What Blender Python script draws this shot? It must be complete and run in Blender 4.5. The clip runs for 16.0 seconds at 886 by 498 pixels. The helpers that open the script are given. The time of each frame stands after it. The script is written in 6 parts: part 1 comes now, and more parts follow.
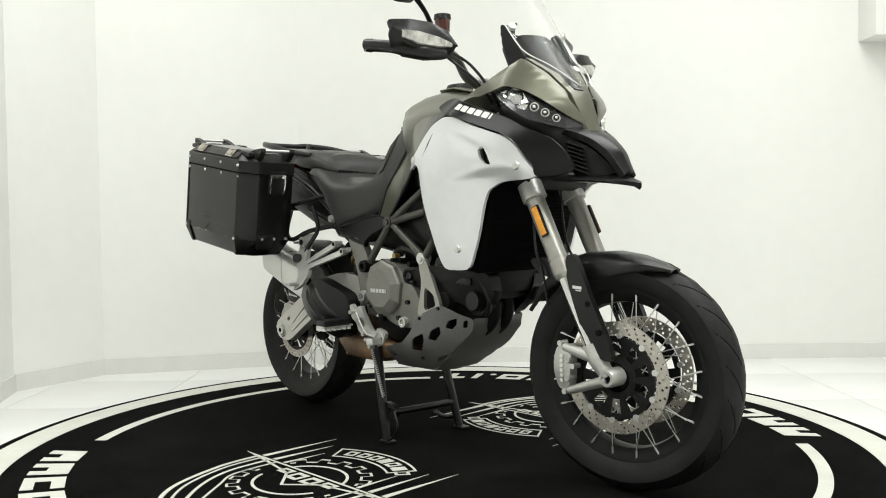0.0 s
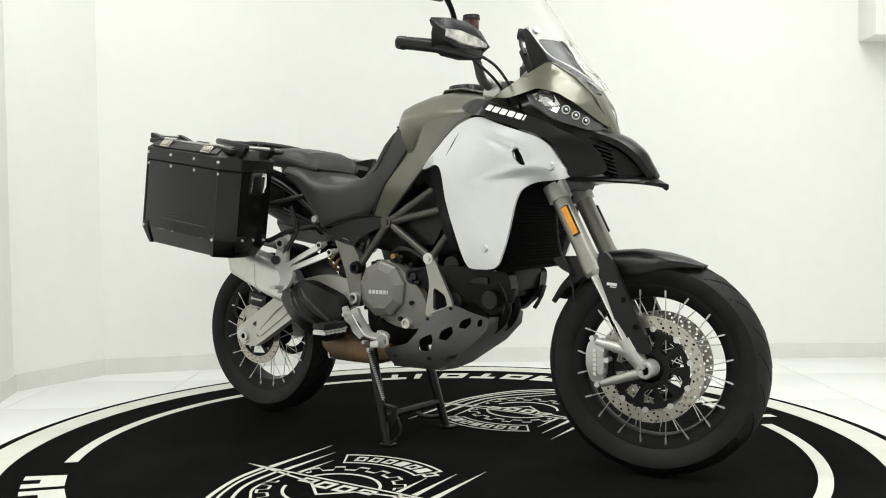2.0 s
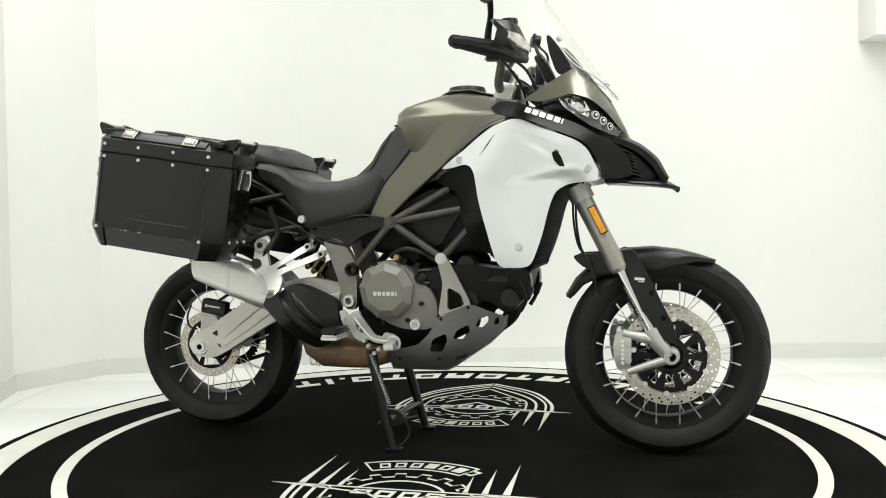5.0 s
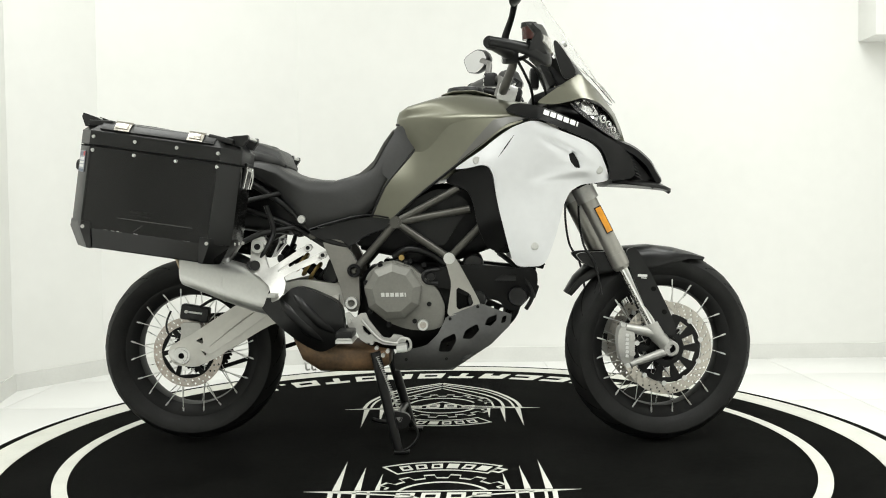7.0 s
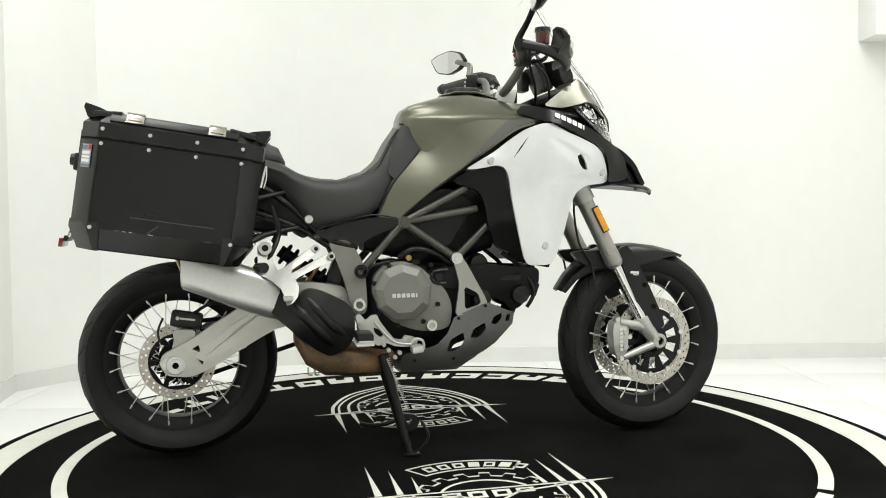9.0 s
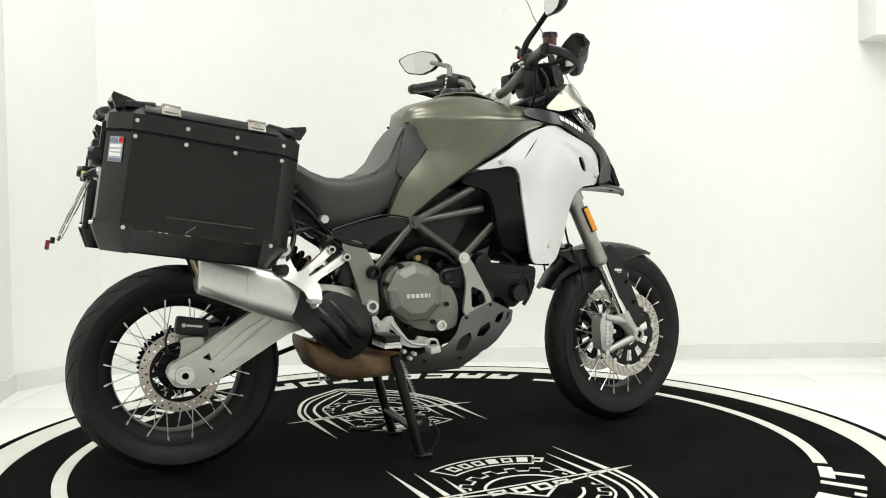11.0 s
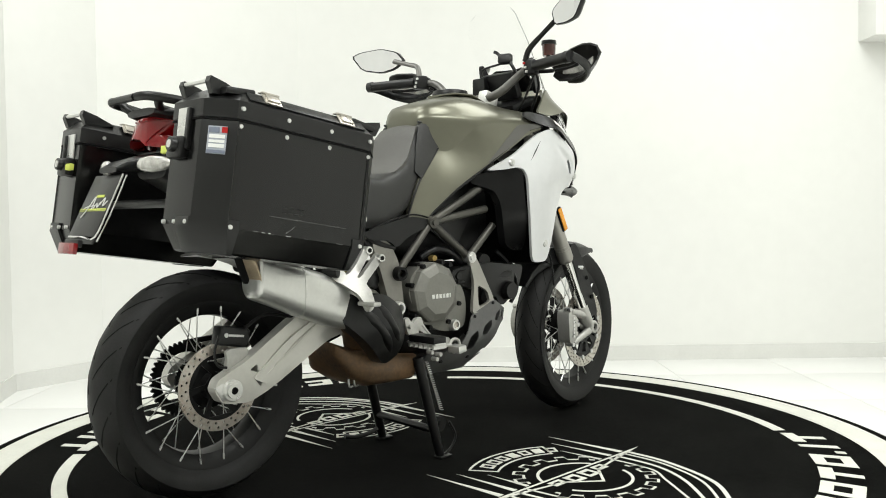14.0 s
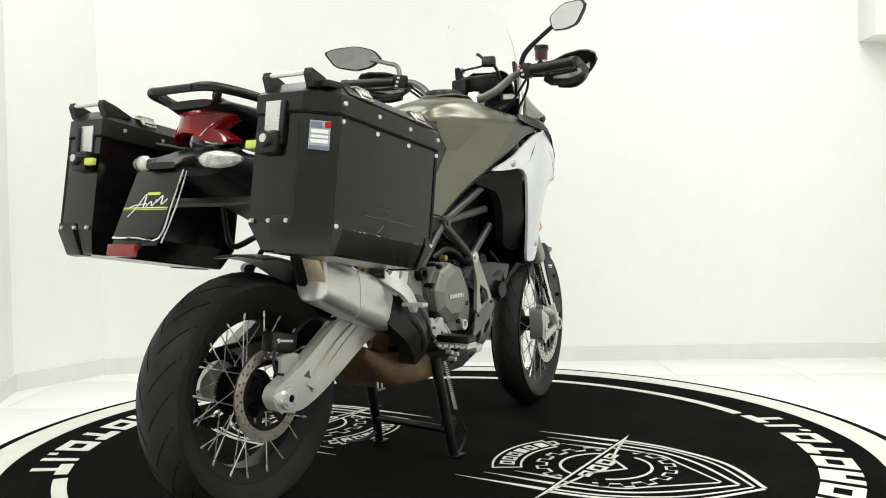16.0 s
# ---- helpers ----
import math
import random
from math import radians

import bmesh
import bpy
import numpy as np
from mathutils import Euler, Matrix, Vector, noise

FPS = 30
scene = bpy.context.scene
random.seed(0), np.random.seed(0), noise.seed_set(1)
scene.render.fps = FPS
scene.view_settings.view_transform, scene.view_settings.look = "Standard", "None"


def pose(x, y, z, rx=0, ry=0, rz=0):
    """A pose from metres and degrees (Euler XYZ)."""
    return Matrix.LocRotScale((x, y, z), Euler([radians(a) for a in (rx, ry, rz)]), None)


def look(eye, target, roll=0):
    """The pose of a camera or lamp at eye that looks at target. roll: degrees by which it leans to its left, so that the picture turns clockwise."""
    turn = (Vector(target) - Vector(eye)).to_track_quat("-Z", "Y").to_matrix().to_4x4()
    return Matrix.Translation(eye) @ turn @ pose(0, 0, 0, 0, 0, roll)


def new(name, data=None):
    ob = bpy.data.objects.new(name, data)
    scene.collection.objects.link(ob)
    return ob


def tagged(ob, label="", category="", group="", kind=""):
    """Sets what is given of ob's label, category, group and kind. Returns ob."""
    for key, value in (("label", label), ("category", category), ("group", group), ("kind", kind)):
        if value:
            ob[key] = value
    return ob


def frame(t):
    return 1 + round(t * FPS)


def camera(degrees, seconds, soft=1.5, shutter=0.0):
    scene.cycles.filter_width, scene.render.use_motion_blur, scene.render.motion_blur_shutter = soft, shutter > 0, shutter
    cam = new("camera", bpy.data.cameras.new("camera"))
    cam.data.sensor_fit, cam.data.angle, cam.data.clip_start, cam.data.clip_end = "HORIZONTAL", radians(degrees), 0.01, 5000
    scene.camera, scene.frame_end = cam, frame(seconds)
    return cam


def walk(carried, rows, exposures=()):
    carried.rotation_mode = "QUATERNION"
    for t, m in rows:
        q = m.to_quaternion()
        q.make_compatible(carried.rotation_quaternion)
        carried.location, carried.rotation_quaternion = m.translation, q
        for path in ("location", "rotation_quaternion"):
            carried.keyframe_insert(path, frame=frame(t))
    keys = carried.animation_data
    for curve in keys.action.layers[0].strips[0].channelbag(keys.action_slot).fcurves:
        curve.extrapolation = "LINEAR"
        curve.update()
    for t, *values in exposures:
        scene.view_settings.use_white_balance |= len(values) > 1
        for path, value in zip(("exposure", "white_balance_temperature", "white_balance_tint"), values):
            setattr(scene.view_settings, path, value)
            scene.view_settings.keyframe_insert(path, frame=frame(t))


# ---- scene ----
EYE = (0.0, -2.9214, 0.7631)
cam = camera(53.57, 16.0, soft=1.0)
AIM = look(EYE, (0.00298, -1.9221, 0.7247), -0.617)
walk(cam, [(0.0, AIM), (16.0, AIM)], [(0.0, -0.14), (3.0, -0.11), (3.5, -0.04), (16.0, -0.04)])

# ---- light ----
world = bpy.data.worlds.new("world")
scene.world = world
world.use_nodes = True
world.node_tree.nodes["Background"].inputs[0].default_value = (0.9, 0.95, 1.0, 1)
world.node_tree.nodes["Background"].inputs[1].default_value = 0.3
scene.view_settings.exposure = 0.0


def area_lamp(x, y, z, sx, sy, watts, target=None):
    lamp = bpy.data.lights.new("ceiling_lamp", "AREA")
    lamp.shape, lamp.size, lamp.size_y, lamp.energy = "RECTANGLE", sx, sy, watts
    lamp.color = (0.98, 1.0, 0.965)
    ob = new("ceiling_lamp", lamp)
    ob.matrix_basis = look((x, y, z), target or (x, y + 0.001, 0))
    return ob


for lx, ly, watts in ((-1.3, 0.2, 26), (1.5, 0.2, 39), (-1.2, -1.9, 53), (1.4, -1.9, 61)):
    area_lamp(lx, ly, 2.94, 1.2, 1.2, watts)


# ---- materials ----
def material(name, color, rough=0.5, metal=0.0, var=0.12, scale=8.0, bump=0.0, bump_scale=200.0, coat=0.0,
             rough_var=0.1, spec=0.5, rnd=0.0, trans=0.0, ior=1.45, emit=0.0, alpha=1.0, grime=None):
    m = bpy.data.materials.new(name)
    m.use_nodes = True
    nt = m.node_tree
    b = nt.nodes["Principled BSDF"]
    b.inputs["Metallic"].default_value = metal
    b.inputs["Coat Weight"].default_value = coat
    b.inputs["Coat Roughness"].default_value = 0.12
    b.inputs["Specular IOR Level"].default_value = spec
    b.inputs["Transmission Weight"].default_value = trans
    b.inputs["IOR"].default_value = ior
    b.inputs["Alpha"].default_value = alpha
    if emit:
        b.inputs["Emission Color"].default_value = (*color, 1)
        b.inputs["Emission Strength"].default_value = emit
    tc = nt.nodes.new("ShaderNodeTexCoord")

    def noise_node(s, detail=4.0):
        n = nt.nodes.new("ShaderNodeTexNoise")
        n.inputs["Scale"].default_value = s
        n.inputs["Detail"].default_value = detail
        nt.links.new(tc.outputs["Object"], n.inputs["Vector"])
        return n

    n1, n2 = noise_node(scale), noise_node(scale * 11)
    mix = nt.nodes.new("ShaderNodeMath")
    mix.operation = "MULTIPLY_ADD"
    mix.inputs[1].default_value = 0.65
    nt.links.new(n1.outputs["Fac"], mix.inputs[0])
    sc = nt.nodes.new("ShaderNodeMath")
    sc.operation = "MULTIPLY"
    sc.inputs[1].default_value = 0.35
    nt.links.new(n2.outputs["Fac"], sc.inputs[0])
    nt.links.new(sc.outputs[0], mix.inputs[2])
    ramp = nt.nodes.new("ShaderNodeValToRGB")
    lo, hi = [c * (1 - var) for c in color], [min(1, c * (1 + var)) for c in color]
    if grime:
        lo = [c * (1 - 0.6) + g * 0.6 for c, g in zip(color, grime)]
    ramp.color_ramp.elements[0].position, ramp.color_ramp.elements[1].position = 0.36, 0.64
    ramp.color_ramp.elements[0].color, ramp.color_ramp.elements[1].color = (*lo, 1), (*hi, 1)
    nt.links.new(mix.outputs[0], ramp.inputs[0])
    out = ramp.outputs[0]
    if rnd:
        info = nt.nodes.new("ShaderNodeObjectInfo")
        hsv = nt.nodes.new("ShaderNodeHueSaturation")
        mr = nt.nodes.new("ShaderNodeMapRange")
        mr.inputs["To Min"].default_value, mr.inputs["To Max"].default_value = 1 - rnd, 1 + rnd
        nt.links.new(info.outputs["Random"], mr.inputs["Value"])
        nt.links.new(mr.outputs["Result"], hsv.inputs["Value"])
        nt.links.new(out, hsv.inputs["Color"])
        out = hsv.outputs["Color"]
    nt.links.new(out, b.inputs["Base Color"])
    rr = nt.nodes.new("ShaderNodeMapRange")
    rr.inputs["To Min"].default_value = max(0.02, rough - rough_var)
    rr.inputs["To Max"].default_value = min(1, rough + rough_var)
    nt.links.new(n1.outputs["Fac"], rr.inputs["Value"])
    nt.links.new(rr.outputs["Result"], b.inputs["Roughness"])
    if bump:
        n3 = noise_node(bump_scale, 3.0)
        bp = nt.nodes.new("ShaderNodeBump")
        bp.inputs["Strength"].default_value = bump
        bp.inputs["Distance"].default_value = 0.002
        nt.links.new(n3.outputs["Fac"], bp.inputs["Height"])
        nt.links.new(bp.outputs["Normal"], b.inputs["Normal"])
    return m


M = dict(
    wall=material("white_wall_paint", (0.84, 0.84, 0.81), 0.75, var=0.02, scale=1.2, bump=0.08, bump_scale=60),
    # tone for walls out of view, set by the bounce and reflections they give
    unseen_wall=material("unseen_wall_tone", (0.70, 0.70, 0.67), 0.8, var=0.05, scale=1.2),
    pivot=material("grey_pivot_casting", (0.22, 0.212, 0.192), 0.4, 0.45, var=0.08, scale=10),
    ceiling=material("white_ceiling", (0.86, 0.86, 0.84), 0.8, var=0.02, scale=2),
    tile=material("white_gloss_tile", (0.82, 0.82, 0.80), 0.38, var=0.012, scale=3, rough_var=0.06, rnd=0.004),
    grout=material("grey_grout", (0.66, 0.66, 0.63), 0.8),
    base=material("white_baseboard", (0.74, 0.74, 0.71), 0.35, var=0.03),
    disc_edge=material("grey_turntable", (0.42, 0.42, 0.40), 0.5, var=0.35, scale=14),
    carpet=material("black_mat", (0.0056, 0.0057, 0.0052), 0.92, var=0.45, scale=4, bump=0.5, bump_scale=900, spec=0.02),
    print=material("white_print", (0.66, 0.66, 0.60), 0.7, var=0.06, scale=9, bump=0.25, bump_scale=700, spec=0.3),
    tyre=material("tyre_rubber", (0.0115, 0.0115, 0.0112), 0.55, var=0.35, scale=18, bump=0.25, bump_scale=350, spec=0.3),
    groove=material("tyre_groove", (0.006, 0.006, 0.006), 0.9, spec=0.1),
    rim=material("black_rim", (0.008, 0.008, 0.008), 0.4, var=0.2, scale=20, spec=0.25),
    steel=material("spoke_steel", (0.72, 0.72, 0.70), 0.3, 0.8, var=0.1, scale=40),
    disc=material("brake_disc_steel", (0.52, 0.49, 0.44), 0.3, 0.9, var=0.12, scale=25),
    rust_disc=material("worn_rear_disc", (0.47, 0.45, 0.42), 0.3, 0.95, var=0.15, scale=14, grime=(0.28, 0.20, 0.14)),
    cast=material("cast_aluminium", (0.50, 0.495, 0.47), 0.42, 0.55, var=0.1, scale=12, bump=0.1, bump_scale=300),
    swing=material("painted_swingarm", (0.60, 0.59, 0.55), 0.38, 0.45, var=0.06, scale=6),
    engine=material("grey_engine_paint", (0.19, 0.187, 0.168), 0.42, 0.25, var=0.1, scale=14),
    darkmetal=material("dark_cast_metal", (0.010, 0.010, 0.010), 0.5, 0.3, var=0.4, scale=18, bump=0.2, bump_scale=200, spec=0.25),
    black=material("black_plastic", (0.0062, 0.0062, 0.0063), 0.34, var=0.25, scale=12, bump=0.12, bump_scale=700, spec=0.42),
    matte=material("matte_black_panel", (0.0055, 0.0055, 0.0056), 0.30, var=0.15, scale=6, bump=0.05, bump_scale=600, spec=0.24),
    seat=material("black_seat_vinyl", (0.023, 0.023, 0.0222), 0.44, var=0.2, scale=10, bump=0.35, bump_scale=500, spec=0.5),
    seat_grey=material("grey_seat_vinyl", (0.085, 0.083, 0.077), 0.5, var=0.1, scale=10, bump=0.35, bump_scale=500),
    silver=material("silver_fairing_paint", (0.735, 0.742, 0.755), 0.30, 0.5, var=0.04, scale=3, rough_var=0.05),
    olive=material("olive_paint", (0.142, 0.140, 0.106), 0.32, 0.65, var=0.05, scale=3, rough_var=0.04, coat=0.25),
    olive_dark=material("dark_grey_decal", (0.112, 0.110, 0.102), 0.34, 0.4, var=0.06, scale=3, coat=0.2),
    frame=material("grey_frame_paint", (0.085, 0.082, 0.072), 0.36, 0.45, var=0.08, scale=10),
    fork=material("grey_fork_tube", (0.36, 0.35, 0.32), 0.36, 0.6, var=0.06, scale=8),
    bar=material("dark_grey_bar", (0.15, 0.147, 0.138), 0.36, 0.6, var=0.06, scale=8),
    tan=material("tan_heat_tinted_steel", (0.42, 0.34, 0.24), 0.35, 0.7, var=0.25, scale=20),
    # bare metal lightened to carry the sheen of the ceiling on the lids
    lid_metal=material("lid_metal_with_sheen", (0.23, 0.23, 0.225), 0.34, 0.6, var=0.08, scale=12),
    chrome=material("chrome", (0.75, 0.75, 0.74), 0.08, 1.0, var=0.03, rough_var=0.03),
    alu=material("bright_aluminium", (0.66, 0.66, 0.64), 0.3, 0.75, var=0.08, scale=15),
    silencer=material("brushed_silencer", (0.64, 0.64, 0.62), 0.33, 0.8, var=0.06, scale=8),
    rust=material("heat_stained_collector", (0.165, 0.098, 0.050), 0.5, 0.5, var=0.55, scale=9, grime=(0.07, 0.06, 0.05)),
    skid=material("grey_skid_plate", (0.135, 0.135, 0.133), 0.42, 0.35, var=0.12, scale=9),
    case=material("black_pannier_skin", (0.0034, 0.0034, 0.0033), 0.2, var=0.25, scale=5, bump=0.04, bump_scale=40, spec=0.5),
    case_plastic=material("black_pannier_plastic", (0.0050, 0.0050, 0.0049), 0.34, var=0.2, scale=9, bump=0.15, bump_scale=500, spec=0.5),
    case_grey=material("grey_pannier_lid", (0.11, 0.11, 0.108), 0.28, 0.6, var=0.1, scale=8),
    amber=material("amber_reflector", (0.80, 0.33, 0.025), 0.2, var=0.15, scale=60, coat=0.5),
    red=material("red_lens", (0.20, 0.003, 0.005), 0.07, var=0.15, scale=30, coat=0.6),
    clear=material("clear_lamp_lens", (0.50, 0.49, 0.46), 0.12, 0.3, var=0.5, scale=40, coat=0.6),
    lens=material("headlamp_glass", (0.97, 0.97, 0.97), 0.02, var=0.01, trans=1.0, ior=1.10, rough_var=0.01),
    screen=material("clear_windscreen", (0.99, 0.99, 0.99), 0.02, var=0.005, trans=1.0, ior=1.06, rough_var=0.02),
    dark_lens=material("smoked_lens", (0.03, 0.03, 0.032), 0.1, var=0.2, coat=0.5),
    mirror=material("mirror_glass", (0.66, 0.66, 0.67), 0.02, 1.0, var=0.01, rough_var=0.01),
    fluid=material("brake_fluid_pot", (0.06, 0.012, 0.008), 0.2, var=0.3, scale=30, coat=0.5),
    redanod=material("red_anodised", (0.45, 0.02, 0.02), 0.3, 0.5),
    yellow=material("yellow_print", (0.52, 0.58, 0.10), 0.5),
    white=material("white_decal", (0.72, 0.72, 0.70), 0.45, var=0.04),
    blue=material("blue_print", (0.15, 0.17, 0.22), 0.5),
    facet=material("lamp_reflector_facets", (0.78, 0.78, 0.78), 0.14, 0.9, var=0.05, scale=40),
    sticker=material("printed_sticker", (0.34, 0.36, 0.40), 0.45, var=0.15, scale=60),
    gold=material("gold_spring", (0.36, 0.25, 0.09), 0.4, 0.6),
    radiator=material("radiator_fins", (0.003, 0.003, 0.003), 0.7, 0.1, var=0.3, scale=30, spec=0.05),
)


# ---- mesh helpers ----
def part(name, bm, mat, parent=None, label="", smooth=40, both=False):
    """Links a bmesh as one mesh object, under parent if given."""
    if not isinstance(bm, bpy.types.Mesh):
        bmesh.ops.recalc_face_normals(bm, faces=bm.faces)
        me = bpy.data.meshes.new(name)
        bm.to_mesh(me)
        bm.free()
        me.materials.append(M[mat] if isinstance(mat, str) else mat)
        if smooth:
            me.polygons.foreach_set("use_smooth", [True] * len(me.polygons))
            me.set_sharp_from_angle(angle=radians(smooth))
    else:
        me = bm
    ob = new(name, me)
    ob.parent = parent
    if label:
        tagged(ob, label)
    return ob


def thing(name, label, category, group="", kind=""):
    return tagged(new(name), label, category, group, kind)


def box(size, at=(0, 0, 0), turn=(0, 0, 0), bevel=0.0, bm=None):
    bm = bm or bmesh.new()
    g = bmesh.ops.create_cube(bm, size=1, matrix=pose(*at, *turn) @ Matrix.Diagonal((*size, 1)))
    if bevel:
        edges = list({e for v in g["verts"] for e in v.link_edges})
        bmesh.ops.bevel(bm, geom=edges, offset=bevel, segments=2, affect="EDGES", profile=0.6)
    return bm


def rod(a, b, r0, r1=None, seg=14, bm=None):
    bm = bm or bmesh.new()
    a, b = Vector(a), Vector(b)
    m = Matrix.Translation((a + b) / 2) @ (b - a).to_track_quat("Z", "Y").to_matrix().to_4x4()
    bmesh.ops.create_cone(bm, cap_ends=True, segments=seg, radius1=r0, radius2=r0 if r1 is None else r1,
                          depth=(b - a).length, matrix=m)
    return bm


def spline(pts, n=6, closed=False):
    """A smooth line through the points."""
    P, out, k = [Vector(p) for p in pts], [], len(pts)
    last = k if closed else k - 1
    for i in range(last):
        if closed:
            a, b, c, d = P[i - 1], P[i], P[(i + 1) % k], P[(i + 2) % k]
        else:
            a, b, c, d = P[max(i - 1, 0)], P[i], P[i + 1], P[min(i + 2, k - 1)]
        for j in range(n):
            t = j / n
            out.append(0.5 * (2 * b + (c - a) * t + (2 * a - 5 * b + 4 * c - d) * t * t + (3 * b - a - 3 * c + d) * t ** 3))
    if not closed:
        out.append(P[-1])
    return out


def loft(rings, bm=None, closed=True, caps=True):
    bm = bm or bmesh.new()
    V = [[bm.verts.new(p) for p in ring] for ring in rings]
    n = len(V[0])
    for a, b in zip(V, V[1:]):
        for i in range(n if closed else n - 1):
            bm.faces.new((a[i], a[(i + 1) % n], b[(i + 1) % n], b[i]))
    if caps and closed:
        bm.faces.new(V[0])
        bm.faces.new(V[-1])
    return bm


def tube(pts, r, seg=10, n=6, bm=None, flat=1.0):
    """A round bar along a smooth line; r is one radius or one for each point."""
    line = spline(pts, n) if n > 1 else [Vector(p) for p in pts]
    rad = [r] * len(pts) if isinstance(r, (int, float)) else list(r)
    rings, up = [], Vector((0, 1, 0.01))
    for i, p in enumerate(line):
        d = (line[min(i + 1, len(line) - 1)] - line[max(i - 1, 0)]).normalized()
        x = d.cross(up)
        x = (x if x.length > 1e-4 else d.cross(Vector((0, 0, 1)))).normalized()
        y = d.cross(x).normalized()
        f = i / (len(line) - 1) * (len(rad) - 1)
        j = min(int(f), len(rad) - 2)
        rr = rad[j] + (rad[j + 1] - rad[j]) * (f - j)
        rings.append([p + rr * (math.cos(2 * math.pi * k / seg) * x + flat * math.sin(2 * math.pi * k / seg) * y) for k in range(seg)])
    return loft(rings, bm)


def superring(c, hx, hz, n=24, e=2.6, axis="x", ztop=None):
    """A rounded-box section round c, across the given axis."""
    out = []
    for k in range(n):
        a = 2 * math.pi * k / n
        ca, sa = math.cos(a), math.sin(a)
        s = math.copysign(abs(ca) ** (2 / e), ca) * hx
        z = math.copysign(abs(sa) ** (2 / e), sa) * hz
        out.append(Vector((c[0], c[1] + s, c[2] + z)) if axis == "x" else Vector((c[0] + s, c[1], c[2] + z)))
    return out


def lathe(profile, seg=64, bm=None, closed=False):
    """Turns (radius, y) pairs round the y axis."""
    bm = bm or bmesh.new()
    rings = []
    for k in range(seg):
        a = 2 * math.pi * k / seg
        rings.append([bm.verts.new((r * math.cos(a), y, r * math.sin(a))) for r, y in profile])
    n = len(profile)
    for i in range(seg):
        a, b = rings[i], rings[(i + 1) % seg]
        for j in range(n if closed else n - 1):
            k = (j + 1) % n
            bm.faces.new((a[j], a[k], b[k], b[j]))
    return bm


def rounded(poly, times=2, cut=0.2):
    """Corners of an outline cut round."""
    P = [Vector(p) for p in poly]
    for _ in range(times):
        Q = []
        for i in range(len(P)):
            a, b = P[i], P[(i + 1) % len(P)]
            Q += [a.lerp(b, cut), b.lerp(a, cut)]
        P = Q
    return P


def inside(p, poly):
    c = False
    for i in range(len(poly)):
        a, b = poly[i], poly[i - 1]
        if (a[1] > p[1]) != (b[1] > p[1]) and p[0] < (b[0] - a[0]) * (p[1] - a[1]) / (b[1] - a[1]) + a[0]:
            c = not c
    return c


def fill(outline, holes=(), grid=0.0):
    """Triangles that fill an outline with holes, with inner points every grid metres."""
    from mathutils.geometry import delaunay_2d_cdt
    V, E = [], []
    for loop in (outline, *holes):
        s = len(V)
        V += [Vector(p) for p in loop]
        E += [(s + i, s + (i + 1) % len(loop)) for i in range(len(loop))]
    if grid:
        xs, ys = [p[0] for p in outline], [p[1] for p in outline]
        ring = [Vector(p) for loop in (outline, *holes) for p in loop]
        x = min(xs) + grid / 2
        while x < max(xs):
            y = min(ys) + grid / 2
            while y < max(ys):
                q = Vector((x, y))
                if inside(q, outline) and not any(inside(q, h) for h in holes) and min((q - p).length for p in ring) > grid * 0.45:
                    V.append(q)
                y += grid
            x += grid
    v, _, f, *_ = delaunay_2d_cdt(V, E, [], 1, 1e-6)
    mid = [sum((v[i] for i in t), Vector((0, 0))) / len(t) for t in f]
    f = [t for t, m in zip(f, mid) if inside(m, outline) and not any(inside(m, h) for h in holes)]
    return v, f


def surface(ctrl):
    """A smooth height over the plane through (x, y, height) points."""
    P = np.array(ctrl, float)
    n = len(P)
    d = np.linalg.norm(P[:, None, :2] - P[None, :, :2], axis=2)
    K = np.where(d > 0, d * d * np.log(d + 1e-9), 0.0)
    A = np.zeros((n + 3, n + 3))
    A[:n, :n], A[:n, n], A[:n, n + 1:], A[n, :n], A[n + 1:, :n] = K + 1e-6 * np.eye(n), 1, P[:, :2], 1, P[:, :2].T
    w = np.linalg.solve(A, np.r_[P[:, 2], 0, 0, 0])

    def height(x, y):
        r = np.hypot(P[:, 0] - x, P[:, 1] - y)
        return float(np.where(r > 0, r * r * np.log(r + 1e-9), 0) @ w[:n] + w[n] + w[n + 1] * x + w[n + 2] * y)

    return height


def panel(outline, ctrl, thick=0.006, side=-1, holes=(), grid=0.03, round_by=0.2, times=2, bm=None, relief=None):
    """A curved sheet over an outline in the bike's side plane (x, z); ctrl gives its distance from the middle plane."""
    bm = bm or bmesh.new()
    height = surface(ctrl) if not isinstance(ctrl, (int, float)) else (lambda x, y: ctrl)
    v, f = fill(rounded(outline, times, round_by) if times else outline, [rounded(h, 1, 0.14) for h in holes], grid)
    out = [height(p[0], p[1]) + (relief(p[0], p[1]) if relief else 0.0) for p in v]
    front = [bm.verts.new((p[0], side * h, p[1])) for p, h in zip(v, out)]
    back = [bm.verts.new((p[0], side * (h - thick), p[1])) for p, h in zip(v, out)]
    count = {}
    for t in f:
        bm.faces.new([front[i] for i in t])
        bm.faces.new([back[i] for i in reversed(t)])
        for i in range(len(t)):
            e = (t[i], t[(i + 1) % len(t)])
            count[tuple(sorted(e))] = None if tuple(sorted(e)) in count else e
    for e in count.values():
        if e:
            bm.faces.new((front[e[0]], front[e[1]], back[e[1]], back[e[0]]))
    return bm


